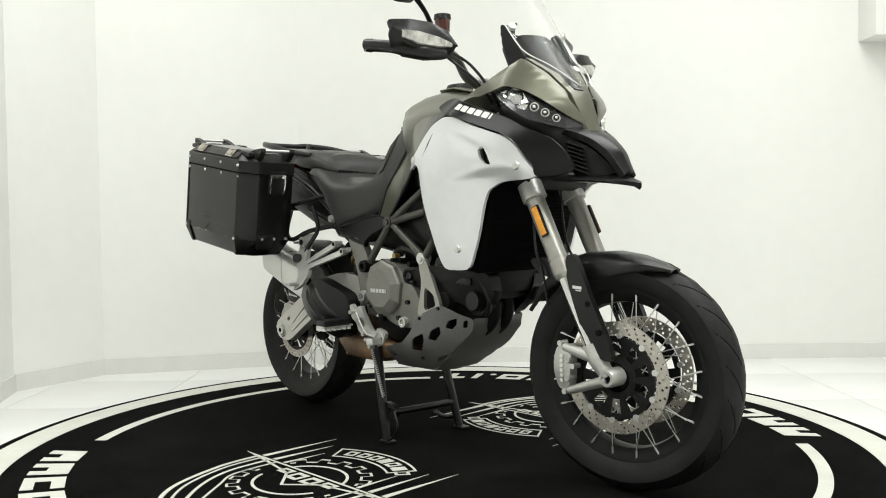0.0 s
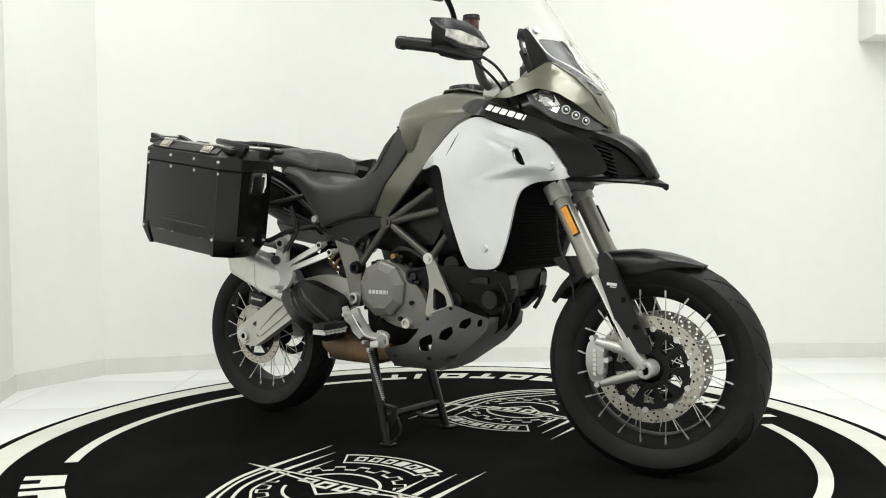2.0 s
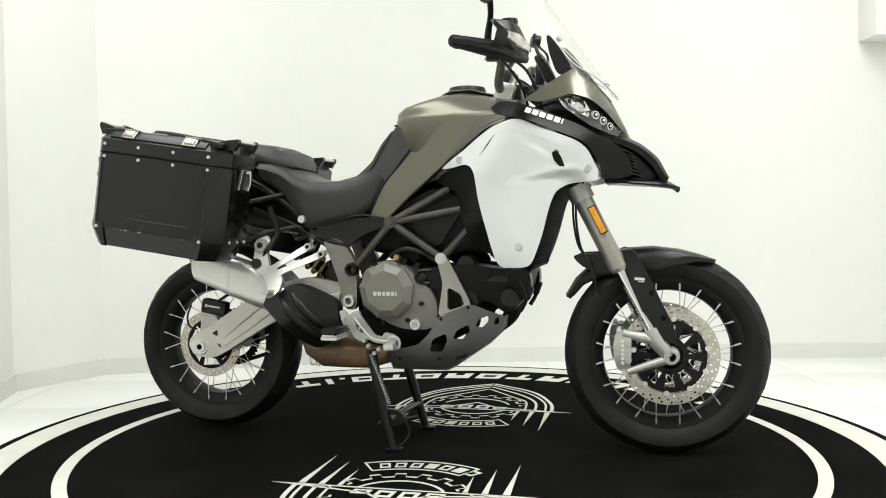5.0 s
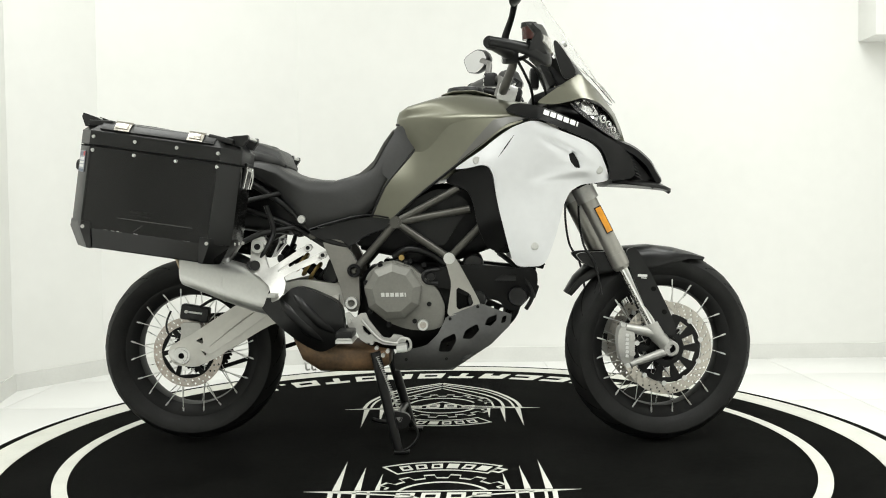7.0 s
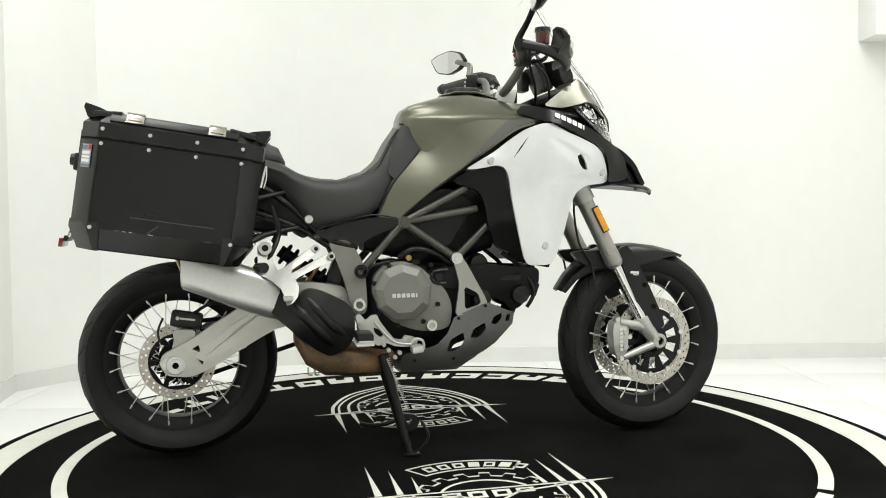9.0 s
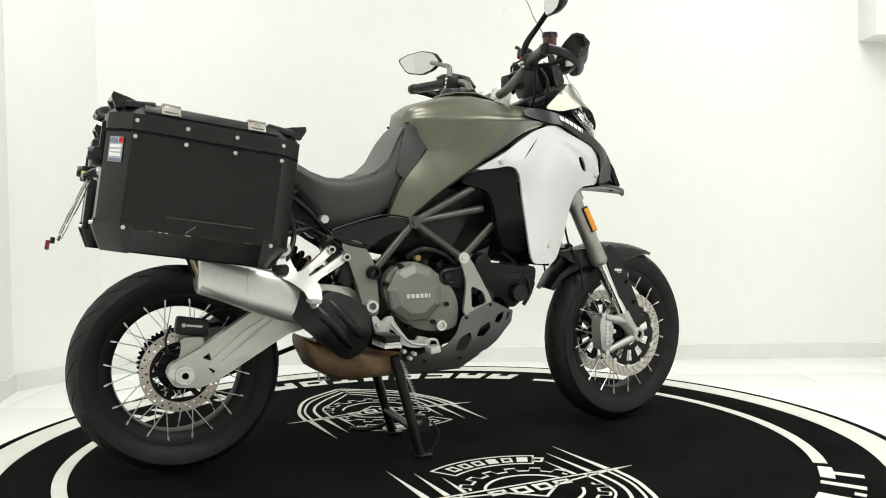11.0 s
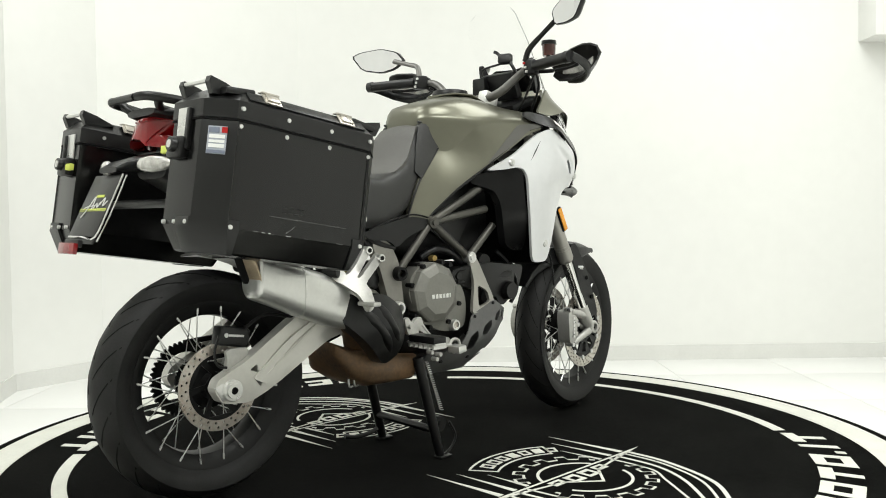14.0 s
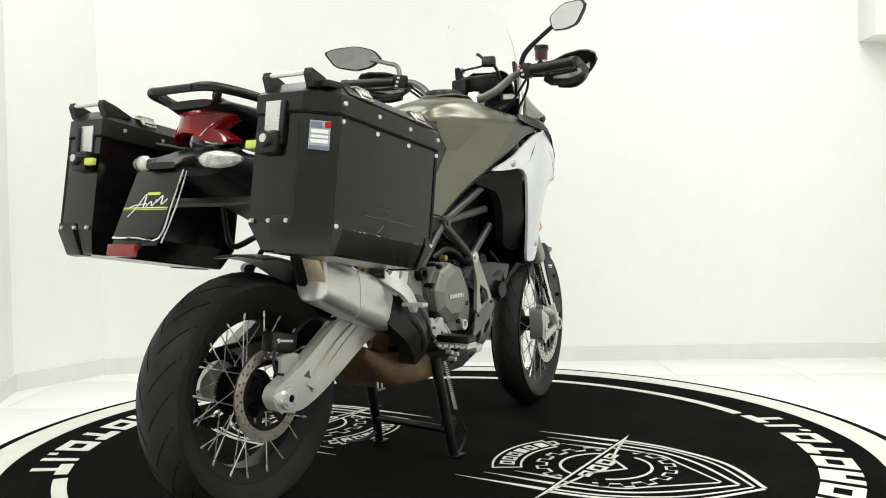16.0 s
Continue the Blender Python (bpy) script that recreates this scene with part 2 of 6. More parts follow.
def flat(outline, z0, z1, holes=(), bm=None):
    """A level plate over an outline in the ground plane."""
    bm = bm or bmesh.new()
    v, f = fill(outline, holes)
    top, low = [bm.verts.new((p[0], p[1], z1)) for p in v], [bm.verts.new((p[0], p[1], z0)) for p in v]
    count = {}
    for t in f:
        bm.faces.new([top[i] for i in t])
        bm.faces.new([low[i] for i in reversed(t)])
        for i in range(len(t)):
            e = (t[i], t[(i + 1) % len(t)])
            count[tuple(sorted(e))] = None if tuple(sorted(e)) in count else e
    for e in count.values():
        if e:
            bm.faces.new((top[e[0]], top[e[1]], low[e[1]], low[e[0]]))
    return bm


def circle(r, n=96, c=(0, 0), a0=0.0):
    return [Vector((c[0] + r * math.cos(a0 + 2 * math.pi * k / n), c[1] + r * math.sin(a0 + 2 * math.pi * k / n))) for k in range(n)]


def arc_band(r0, r1, a0, a1, n=60, c=(0, 0)):
    A = [radians(a0 + (a1 - a0) * k / n) for k in range(n + 1)]
    return [Vector((c[0] + r1 * math.cos(a), c[1] + r1 * math.sin(a))) for a in A] + \
           [Vector((c[0] + r0 * math.cos(a), c[1] + r0 * math.sin(a))) for a in reversed(A)]


def stroke(pts, w0, w1=None):
    """The outline of a line of the given width at its two ends."""
    P, w1 = [Vector(p) for p in pts], w0 if w1 is None else w1
    L, R = [], []
    for i, p in enumerate(P):
        d = (P[min(i + 1, len(P) - 1)] - P[max(i - 1, 0)]).normalized()
        w = (w0 + (w1 - w0) * i / (len(P) - 1)) / 2
        L.append(p + w * Vector((-d.y, d.x)))
        R.append(p - w * Vector((-d.y, d.x)))
    return L + R[::-1]


# ---- room ----
FLOOR = -0.03
corners = [(3.1, 1.82), (-0.75, 1.78), (-1.72, 1.53), (-1.98, 1.12), (-1.90, 0.72), (-2.7, 0.2), (-2.7, -5.2), (3.1, -5.2)]
room_mid = Vector((0.2, -1.6))
names = ("wall_north", "wall_chamfer", "wall_corner", "wall_return", "wall_west_end", "wall_west", "wall_south", "wall_east")
for i, nm in enumerate(names):
    a, b = Vector(corners[i]), Vector(corners[(i + 1) % len(corners)])
    d = (b - a).normalized()
    nrm = Vector((-d.y, d.x))
    if nrm.dot(room_mid - (a + b) / 2) > 0:
        nrm = -nrm
    a2, b2 = a - d * 0.0, b + d * 0.0
    bm = bmesh.new()
    quad = [(*a2, 0), (*b2, 0), (*(b2 + nrm * 0.12), 0), (*(a2 + nrm * 0.12), 0)]
    loft([[Vector((x, y, zz)) for x, y, _ in quad] for zz in (FLOOR - 0.1, 3.0)], bm)
    # walls out of view close the room; their darker tone steers reflections
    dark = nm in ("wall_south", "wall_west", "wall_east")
    tagged(part(nm, bm, "unseen_wall" if dark else "wall", smooth=0), "plain unseen wall, toned for reflections and fill" if dark else "plain white painted showroom wall", "wall", kind="structure")
    bm = bmesh.new()
    quad = [tuple(a2), tuple(b2), tuple(b2 - nrm * 0.012), tuple(a2 - nrm * 0.012)]
    loft([[Vector((x, y, zz)) for x, y in quad] for zz in (FLOOR, FLOOR + 0.075, FLOOR + 0.08)], bm)
    tagged(part("baseboard", bm, "base", smooth=0), "low white tile skirting along the wall", "baseboard", kind="structure")
tagged(part("ceiling", box((6.6, 7.6, 0.1), (0.2, -1.7, 3.05)), "ceiling", smooth=0), "plain white ceiling", "ceiling", kind="structure")
tagged(part("bulkhead", box((0.85, 0.2, 0.6), (2.675, 1.72, 1.967), bevel=0.004), "wall"), "white boxed-in bulkhead high on the wall", "bulkhead", kind="structure")
floor = tagged(part("floor", box((6.4, 7.6, 0.1), (0.2, -1.7, FLOOR - 0.054)), "grout", smooth=0), "glossy white floor of large square tiles", "floor", kind="structure")
tile_mesh = None
for ix in range(-5, 6):
    for iy in range(-9, 4):
        x, y = 0.25 + ix * 0.6, -0.15 + iy * 0.6
        if math.hypot(x, y) < 0.95:
            continue
        if tile_mesh is None:
            t = part("tile", box((0.597, 0.597, 0.008), bevel=0.0015), "tile", floor, smooth=30)
            tile_mesh = t.data
        else:
            t = part("tile", tile_mesh, "tile", floor)
        t.location = (x, y, FLOOR - 0.004)

# ---- turntable and mat ----
turntable = tagged(part("turntable", lathe([(0.0001, -0.004), (1.50, -0.004), (1.522, -0.009), (1.526, -0.016), (1.526, FLOOR)], 160), "disc_edge"),
                   "low round grey turntable with a worn rim", "turntable")
turntable.data.transform(Matrix.Rotation(radians(90), 4, "X"))
floor_mat = thing("round_mat", "round black mat with white rings and emblems on the turntable", "mat")
part("mat_sheet", flat(circle(1.498, 160), -0.0035, 0.0), "carpet", floor_mat, "black short-pile sheet")
Z0, Z1 = -0.001, 0.0012
part("outer_ring", flat(circle(1.468, 160), Z0, Z1, [circle(1.362, 160)]), "print", floor_mat, "broad white ring")
for a0, a1 in ((-40.5, 42.8), (138.8, 222.2)):
    part("thin_arc", flat(arc_band(1.161, 1.202, a0, a1), Z0, Z1), "print", floor_mat, "thin white arc")


def block_glyph(w, hgt, kind):
    """A slanted block of the size of a printed letter; kind sets its plain cut-outs."""
    s = 0.18 * w
    def sl(p):
        return Vector((p[0] + s * (p[1] / hgt - 0.5), p[1]))
    if kind == "dot":
        return [sl(p) for p in ((-0.012, 0), (0.012, 0), (0.012, 0.03), (-0.012, 0.03))], []
    a, b = w / 2, hgt
    body = [(-a, 0), (a, 0), (a, b), (-a, b)]
    if kind == "bar":
        body = [(-a * 0.25, 0), (a * 0.25, 0), (a * 0.25, b), (-a * 0.25, b)]
        return [sl(p) for p in body], []
    slots = {"hole": [[(-a * 0.5, b * 0.3), (a * 0.5, b * 0.3), (a * 0.5, b * 0.7), (-a * 0.5, b * 0.7)]], "solid": []}
    if kind == "low":
        body = [(-a, 0), (-a * 0.35, 0), (-a * 0.35, b * 0.42), (a * 0.35, b * 0.42), (a * 0.35, 0), (a, 0), (a, b), (-a, b)]
    elif kind == "side":
        body = [(-a, 0), (a, 0), (a, b * 0.3), (-a * 0.3, b * 0.3), (-a * 0.3, b * 0.68), (a, b * 0.68), (a, b), (-a, b)]
    elif kind == "tee":
        body = [(-a * 0.25, 0), (a * 0.25, 0), (a * 0.25, b * 0.66), (a, b * 0.66), (a, b), (-a, b), (-a, b * 0.66), (-a * 0.25, b * 0.66)]
    return [sl(p) for p in body], [[sl(p) for p in h] for h in slots.get(kind, [])]


KINDS = ("low", "low", "side", "side", "low", "tee", "hole", "low", "hole", "tee", "hole", "dot", "bar", "tee")
for mid in (272.0, 91.0):
    pos = -44.0
    for kd in KINDS:
        step = {"dot": 2.6, "bar": 3.4}.get(kd, 7.0)
        aa = radians(mid + pos + step / 2)
        pos += step
        o, hs = block_glyph(0.118, 0.118, kd)

        def bend(p):
            ang = aa + p[0] / 1.225
            rr = 1.285 - p[1]
            return Vector((rr * math.cos(ang), rr * math.sin(ang)))

        part("printed_block", flat([bend(p) for p in o], Z0, Z1, [[bend(p) for p in h] for h in hs]), "print", floor_mat)


def emblem(rot):
    """The winged gear emblem; its tail points outwards."""
    R = Matrix.Rotation(rot, 2)

    def put(name, o, hs=(), label=""):
        part(name, flat([R @ Vector(p) for p in o], Z0, Z1, [[R @ Vector(p) for p in h] for h in hs]), "print", floor_mat, label)

    c = (0, -0.575)
    put("blade", [(-0.385, -0.515), (0.385, -0.515), (0.09, -0.565), (0.0, -0.645), (-0.09, -0.565)],
        [[(-0.275, -0.5225), (0.275, -0.5225), (0.082, -0.5605), (0.0, -0.634), (-0.082, -0.5605)]], "white outlined blade")
    for k in range(4):
        x = -0.105 + 0.07 * k
        y0, hh = -0.535, 0.036 if k in (0, 3) else 0.055
        put("printed_block", [(x - 0.026, y0 - hh), (x + 0.026, y0 - hh), (x + 0.030, y0), (x - 0.022, y0)],
            [[(x - 0.014, y0 - hh * 0.75), (x + 0.015, y0 - hh * 0.75), (x + 0.017, y0 - hh * 0.25), (x - 0.011, y0 - hh * 0.25)]])
    put("hub_ring_part", arc_band(0.132, 0.141, 27, 153, 30, c), (), "thin white ring")
    put("hub_ring_part", arc_band(0.132, 0.141, 200, 340, 34, c), (), "thin white ring")
    for a0, a1 in ((25, 155), (188, 352)):
        outer, inner, n = [], [], 6 if a0 < 100 else 8
        for k in range(n):
            w = (a1 - a0) / n
            for fr, rr in ((0.0, 0.182), (0.25, 0.182), (0.3, 0.212), (0.7, 0.212), (0.75, 0.182), (1.0, 0.182)):
                ang = radians(a0 + (k + fr) * w)
                outer.append(Vector((c[0] + rr * math.cos(ang), c[1] + rr * math.sin(ang))))
                inner.append(Vector((c[0] + (rr - 0.008) * math.cos(ang), c[1] + (rr - 0.008) * math.sin(ang))))
        put("gear_outline", outer + inner[::-1], (), "thin white gear outline")
    band = arc_band(0.252, 0.345, 58, 122, 24, c)
    put("name_band", band, [arc_band(0.259, 0.338, 59.2, 120.8, 24, c)], "white outlined arched band")
    for k in range(7):
        ang = radians(116 - 9.3 * k - 4)
        cc = Vector(c)
        e1, e2 = Vector((math.cos(ang), math.sin(ang))), Vector((math.sin(ang), -math.cos(ang)))
        q = cc + e1 * 0.275
        put("printed_block", [q - e2 * 0.017, q + e2 * 0.017, q + e2 * 0.021 + e1 * 0.046, q - e2 * 0.013 + e1 * 0.046],
            [[q - e2 * 0.009 + e1 * 0.010, q + e2 * 0.010 + e1 * 0.010, q + e2 * 0.012 + e1 * 0.036, q - e2 * 0.007 + e1 * 0.036]] if k in (0, 1, 2, 4, 6) else ())
    for s in (-1, 1):
        for tip, base, w, low in (((0.295, -0.22), 0.297, 0.021, -1.035), ((0.232, -0.28), 0.237, 0.018, -0.96), ((0.177, -0.355), 0.182, 0.014, -0.90)):
            put("feather", [(s * tip[0], tip[1]), (s * (base + w / 2), -0.508), (s * (base - w / 2), -0.508)], (), "white tapering feather")
        for x0, low, w in ((0.31, -1.035, 0.014), (0.285, -1.005, 0.009), (0.245, -0.965, 0.011), (0.205, -0.915, 0.008)):
            line = [Vector((s * p[0], p[1])) for p in spline([Vector((x0, -0.525)), Vector((x0 * 0.93, -0.68)), Vector((x0 * 0.62, low + 0.15)), Vector((0.004, low))], 8)]
            put("feather", stroke(line, w, w * 0.9), (), "white curved feather line")


emblem(0.0)
emblem(math.pi)

# ---- motorcycle ----
bike = thing("motorcycle", "olive, silver and black adventure motorcycle with black side cases", "motorcycle")


def tyre_bm(R, width, r_in, seg=96):
    h = width / 2
    prof = [(r_in, -h * 0.62), (r_in + 0.012, -h * 0.80), (r_in + 0.45 * (R - r_in), -h * 0.985), (r_in + 0.62 * (R - r_in), -h), (R - 0.036, -h * 0.93),
            (R - 0.020, -h * 0.76), (R - 0.008, -h * 0.48), (R - 0.002, -h * 0.22), (R, 0)]
    prof = prof + [(r, -y) for r, y in prof[-2::-1]]
    return lathe(prof, seg)


def wheel(name, u, z, R, width, r_out, r_in, hub_r, lean):
    rim_h = width * 0.34
    w = part(name, lathe([(r_out + 0.012, -rim_h), (r_out + 0.012, -rim_h + 0.006), (r_out - 0.006, -rim_h + 0.010), (r_in + 0.004, -rim_h * 0.45), (r_in, 0),
                          (r_in + 0.004, rim_h * 0.45), (r_out - 0.006, rim_h - 0.010), (r_out + 0.012, rim_h - 0.006), (r_out + 0.012, rim_h),
                          (r_out - 0.004, rim_h), (r_in - 0.006, rim_h * 0.55), (r_in - 0.010, 0), (r_in - 0.006, -rim_h * 0.55), (r_out - 0.004, -rim_h)], 80, closed=True),
             "rim", bike, "black spoked wheel rim")
    w.location = (u, 0, z)
    part("tyre", tyre_bm(R, width, r_out), "tyre", w, "black road tyre with slanted tread grooves")
    # slanted dark strips on the tread: groove shade put into colour
    gm = None
    n = 22
    for k in range(n):
        for s in (-1, 1):
            pts = []
            for j in range(7):
                f = j / 6
                yy = s * width / 2 * (0.10 + 0.72 * f)
                q = abs(yy) / (width / 2)
                rr = R + 0.0004 - float(np.interp(q, (0, 0.22, 0.48, 0.76, 0.93), (0, 0.002, 0.008, 0.020, 0.036)))
                aa = lean * (0.34 * f + (0.05 if s > 0 else 0.19)) * 0.9
                pts.append((rr, yy, aa))
            key = s
            if gm is None or key not in gm:
                gm = gm or {}
                bm = bmesh.new()
                wd = 0.0048
                ring = []
                for rr, yy, aa in pts:
                    t = wd / 2 / rr
                    ring.append([Vector((rr * math.cos(aa + dx), yy, rr * math.sin(aa + dx))) + Vector((math.cos(aa), 0, math.sin(aa))) * dr
                                 for dx, dr in ((-t, -0.003), (t, -0.003), (t, 0.0006), (-t, 0.0006))])
                loft(ring, bm)
                gm[key] = part("tread_groove", bm, "groove", w, smooth=0)
                ob = gm[key]
            else:
                ob = part("tread_groove", gm[key].data, None, w)
            ob.rotation_euler = (0, 2 * math.pi * k / n, 0)
    hub = lathe([(0.012, -0.075), (hub_r * 0.55, -0.07), (hub_r * 0.6, -0.05), (hub_r, -0.042), (hub_r, -0.034), (hub_r * 0.55, -0.028), (hub_r * 0.5, 0),
                 (hub_r * 0.55, 0.028), (hub_r, 0.034), (hub_r, 0.042), (hub_r * 0.6, 0.05), (hub_r * 0.55, 0.07), (0.012, 0.075)], 40)
    part("hub", hub, "darkmetal", w, "cast hub")
    # crossed steel spokes with bright nipples
    sp = {}
    for k in range(40):
        s = -1 if k % 2 else 1
        cross = 1 if (k // 2) % 2 else -1
        a1 = 2 * math.pi * k / 40
        a0 = a1 + cross * 0.62
        key = (s, cross)
        if key not in sp:
            p0 = Vector((hub_r * 0.93 * math.cos(cross * 0.62), s * 0.038, hub_r * 0.93 * math.sin(cross * 0.62)))
            p1 = Vector((r_out - 0.003, s * rim_h * 0.86, 0))
            bm = rod(p0, p1, 0.0017, seg=6)
            rod(p1.lerp(p0, 0.13), p1, 0.0030, seg=6, bm=bm)
            sp[key] = part("spoke", bm, "steel", w)
            ob = sp[key]
        else:
            ob = part("spoke", sp[key].data, None, w)
        ob.rotation_euler = (0, -a1, 0)
    return w


def disc_bm(r1, r0, y, t, rows, n):
    holes = []
    for j in range(rows):
        rr = r0 + (r1 - r0) * (j + 0.7) / (rows + 0.4)
        for k in range(n):
            a = 2 * math.pi * (k + 0.33 * j) / n
            holes.append(circle(0.0040, 8, (rr * math.cos(a), rr * math.sin(a))))
    bm = flat(circle(r1, 72), y - t / 2, y + t / 2, [circle(r0, 60), *holes])
    bmesh.ops.transform(bm, matrix=Matrix.Rotation(radians(90), 4, "X"), verts=bm.verts)
    return bm


FW, RW = (0.780, 0.3205), (-0.796, 0.3150)
front = wheel("front_wheel", *FW, 0.3205, 0.114, 0.234, 0.208, 0.058, 1)
front.rotation_euler = (0, 0, radians(8.3))
front.location.y = 0.004
rear = wheel("rear_wheel", *RW, 0.3090, 0.148, 0.222, 0.194, 0.062, -1)
for s in (-1, 1):
    d = part("brake_disc", disc_bm(0.152, 0.118, s * -0.078, 0.005, 3, 30), "disc", front, "drilled steel brake disc")
    holes = [[Vector((r * math.cos(a), r * math.sin(a))) for r, a in ((0.058, a0 + 0.1), (0.098, a0 + 0.14), (0.098, a0 + 0.46), (0.058, a0 + 0.5))] for a0 in [2 * math.pi * k / 10 for k in range(10)]]
    bm = flat(circle(0.113, 60), s * -0.078 - 0.003, s * -0.078 + 0.003, [circle(0.04, 30), *holes])
    bmesh.ops.transform(bm, matrix=Matrix.Rotation(radians(90), 4, "X"), verts=bm.verts)
    part("disc_carrier", bm, "rim", front, "black disc carrier")
    bob = None
    for k in range(10):
        a = 2 * math.pi * (k + 0.35) / 10
        if bob is None:
            o = part("disc_button", rod((0, -0.006, 0), (0, 0.006, 0), 0.0085, seg=14), "alu", front)
            bob = o.data
        else:
            o = part("disc_button", bob, None, front)
        o.location = (0.116 * math.cos(a), s * 0.078, 0.116 * math.sin(a))
part("brake_disc", disc_bm(0.117, 0.088, 0.085, 0.005, 2, 26), "rust_disc", rear, "worn drilled rear brake disc")
holes = [[Vector((r * math.cos(a), r * math.sin(a))) for r, a in ((0.042, a0), (0.083, a0 + 0.16), (0.083, a0 + 1.00), (0.042, a0 + 0.78))] for a0 in [2 * math.pi * k / 6 for k in range(6)]]
bm = flat(circle(0.0885, 60), 0.082, 0.088, [circle(0.03, 30), *holes])
bmesh.ops.transform(bm, matrix=Matrix.Rotation(radians(90), 4, "X"), verts=bm.verts)
part("disc_carrier", bm, "darkmetal", rear, "dark disc spider")
teeth = []
for k in range(42):
    a = 2 * math.pi * k / 42
    teeth += [Vector((0.098 * math.cos(a), 0.098 * math.sin(a))), Vector((0.106 * math.cos(a + 0.05), 0.106 * math.sin(a + 0.05))),
              Vector((0.106 * math.cos(a + 0.09), 0.106 * math.sin(a + 0.09))), Vector((0.098 * math.cos(a + 0.14), 0.098 * math.sin(a + 0.14)))]
bm = flat(teeth, -0.098, -0.092, [circle(0.075, 40)])
bmesh.ops.transform(bm, matrix=Matrix.Rotation(radians(90), 4, "X"), verts=bm.verts)
part("sprocket", bm, "darkmetal", rear, "dark rear sprocket")

# -- side fairings --
FAIR = [(0.098, 0.905), (0.145, 0.936), (0.183, 0.959), (0.234, 0.999), (0.280, 1.029), (0.332, 1.047), (0.366, 1.046), (0.421, 1.020), (0.471, 1.002), (0.523, 0.982), (0.554, 0.957), (0.579, 0.903), (0.593, 0.872), (0.570, 0.862), (0.498, 0.855), (0.460, 0.833), (0.441, 0.793), (0.415, 0.692), (0.386, 0.615), (0.366, 0.601), (0.294, 0.601), (0.275, 0.631), (0.233, 0.799), (0.221, 0.886), (0.208, 0.910), (0.186, 0.917), (0.150, 0.909)]
FAIR_V = [(0.098, 0.905, 0.205), (0.174, 0.927, 0.253), (0.183, 0.960, 0.250), (0.236, 1.003, 0.262), (0.337, 1.051, 0.273), (0.440, 1.020, 0.256), (0.531, 0.986, 0.225), (0.575, 0.920, 0.195), (0.592, 0.868, 0.158), (0.500, 0.856, 0.215), (0.443, 0.793, 0.224), (0.390, 0.615, 0.220), (0.300, 0.600, 0.235), (0.234, 0.799, 0.270), (0.225, 0.900, 0.275), (0.300, 0.930, 0.285), (0.330, 0.800, 0.272), (0.420, 0.920, 0.270), (0.472, 0.932, 0.258), (0.554, 0.898, 0.209), (0.350, 0.662, 0.240)]
VENT = [(0.452, 0.946), (0.468, 0.953), (0.483, 0.927), (0.490, 0.903), (0.473, 0.905), (0.458, 0.923)]
BSIDE = [(0.069, 0.868), (0.095, 0.895), (0.183, 0.918), (0.212, 0.908), (0.236, 0.798), (0.280, 0.648), (0.258, 0.640), (0.201, 0.658), (0.172, 0.730), (0.161, 0.799), (0.144, 0.839), (0.116, 0.852)]
def beside(p, a, b):
    """How far p lies along the line from a to b (0 to 1), and to its left in metres."""
    dx, dz = b[0] - a[0], b[1] - a[1]
    ln = math.hypot(dx, dz)
    return ((p[0] - a[0]) * dx + (p[1] - a[1]) * dz) / ln ** 2, ((p[1] - a[1]) * dx - (p[0] - a[0]) * dz) / ln


def fairing_relief(x, z):
    """A channel that deepens towards the slot, and a fold along the panel below it."""
    def ease(q):
        q = min(1.0, max(0.0, q))
        return q * q * (3 - 2 * q)

    f, d = beside((x, z), (0.340, 1.022), (0.478, 0.955))
    w = 0.016 + 0.034 * min(1, max(0, f))
    h = -0.009 * ease(f) * ease((1.25 - f) * 4) * ease(-d / 0.010) * ease(1 - (-d - 0.010) / w)
    f, d = beside((x, z), (0.280, 0.855), (0.530, 0.900))
    return h - 0.007 * ease(f * 1.8) * ease((1.15 - f) * 2.2) * ease(-d / 0.014) * math.exp(min(0, d) / 0.07)


for s in (-1, 1):
    f = part("side_fairing", panel(FAIR, FAIR_V, 0.010, s, [VENT], 0.0095, 0.18, relief=fairing_relief), "silver", bike, "satin silver side fairing panel with creases")
    part("vent", panel([(0.440, 0.962), (0.475, 0.965), (0.500, 0.90), (0.46, 0.890)], 0.228, 0.004, s), "black", f, "black slot vent")
    hf = surface(FAIR_V)
    for bx, bz in ((0.348, 0.665), (0.552, 0.899), (0.172, 0.931)):
        y = s * (hf(bx, bz) + 0.0)
        bolt = rod((bx, y - s * 0.004, bz), (bx, y + s * 0.003, bz), 0.0135, 0.011, 18)
        rod((bx, y, bz), (bx, y + s * 0.005, bz), 0.007, seg=6, bm=bolt)
        part("fairing_bolt", bolt, "alu", f, "silver domed bolt")
    # the dark slit near the rear edge
    for line, w in (([(0.235, 0.935), (0.262, 0.972), (0.288, 1.008)], 0.0025),):
        part("crease", tube([(a, s * (hf(a, b) - 0.001), b) for a, b in line], [0.0008] + [w] * (len(line) - 2) + [0.0008], 8, 6), "black", f)
    part("side_shroud", panel(BSIDE, [(0.069, 0.868, 0.15), (0.183, 0.915, 0.235), (0.212, 0.905, 0.258), (0.236, 0.798, 0.252), (0.280, 0.648, 0.205), (0.20, 0.66, 0.19),
                                     (0.165, 0.78, 0.21), (0.116, 0.85, 0.18), (0.215, 0.77, 0.245)], 0.03, s, (), 0.025), "matte", bike, "matte black inner side shroud")

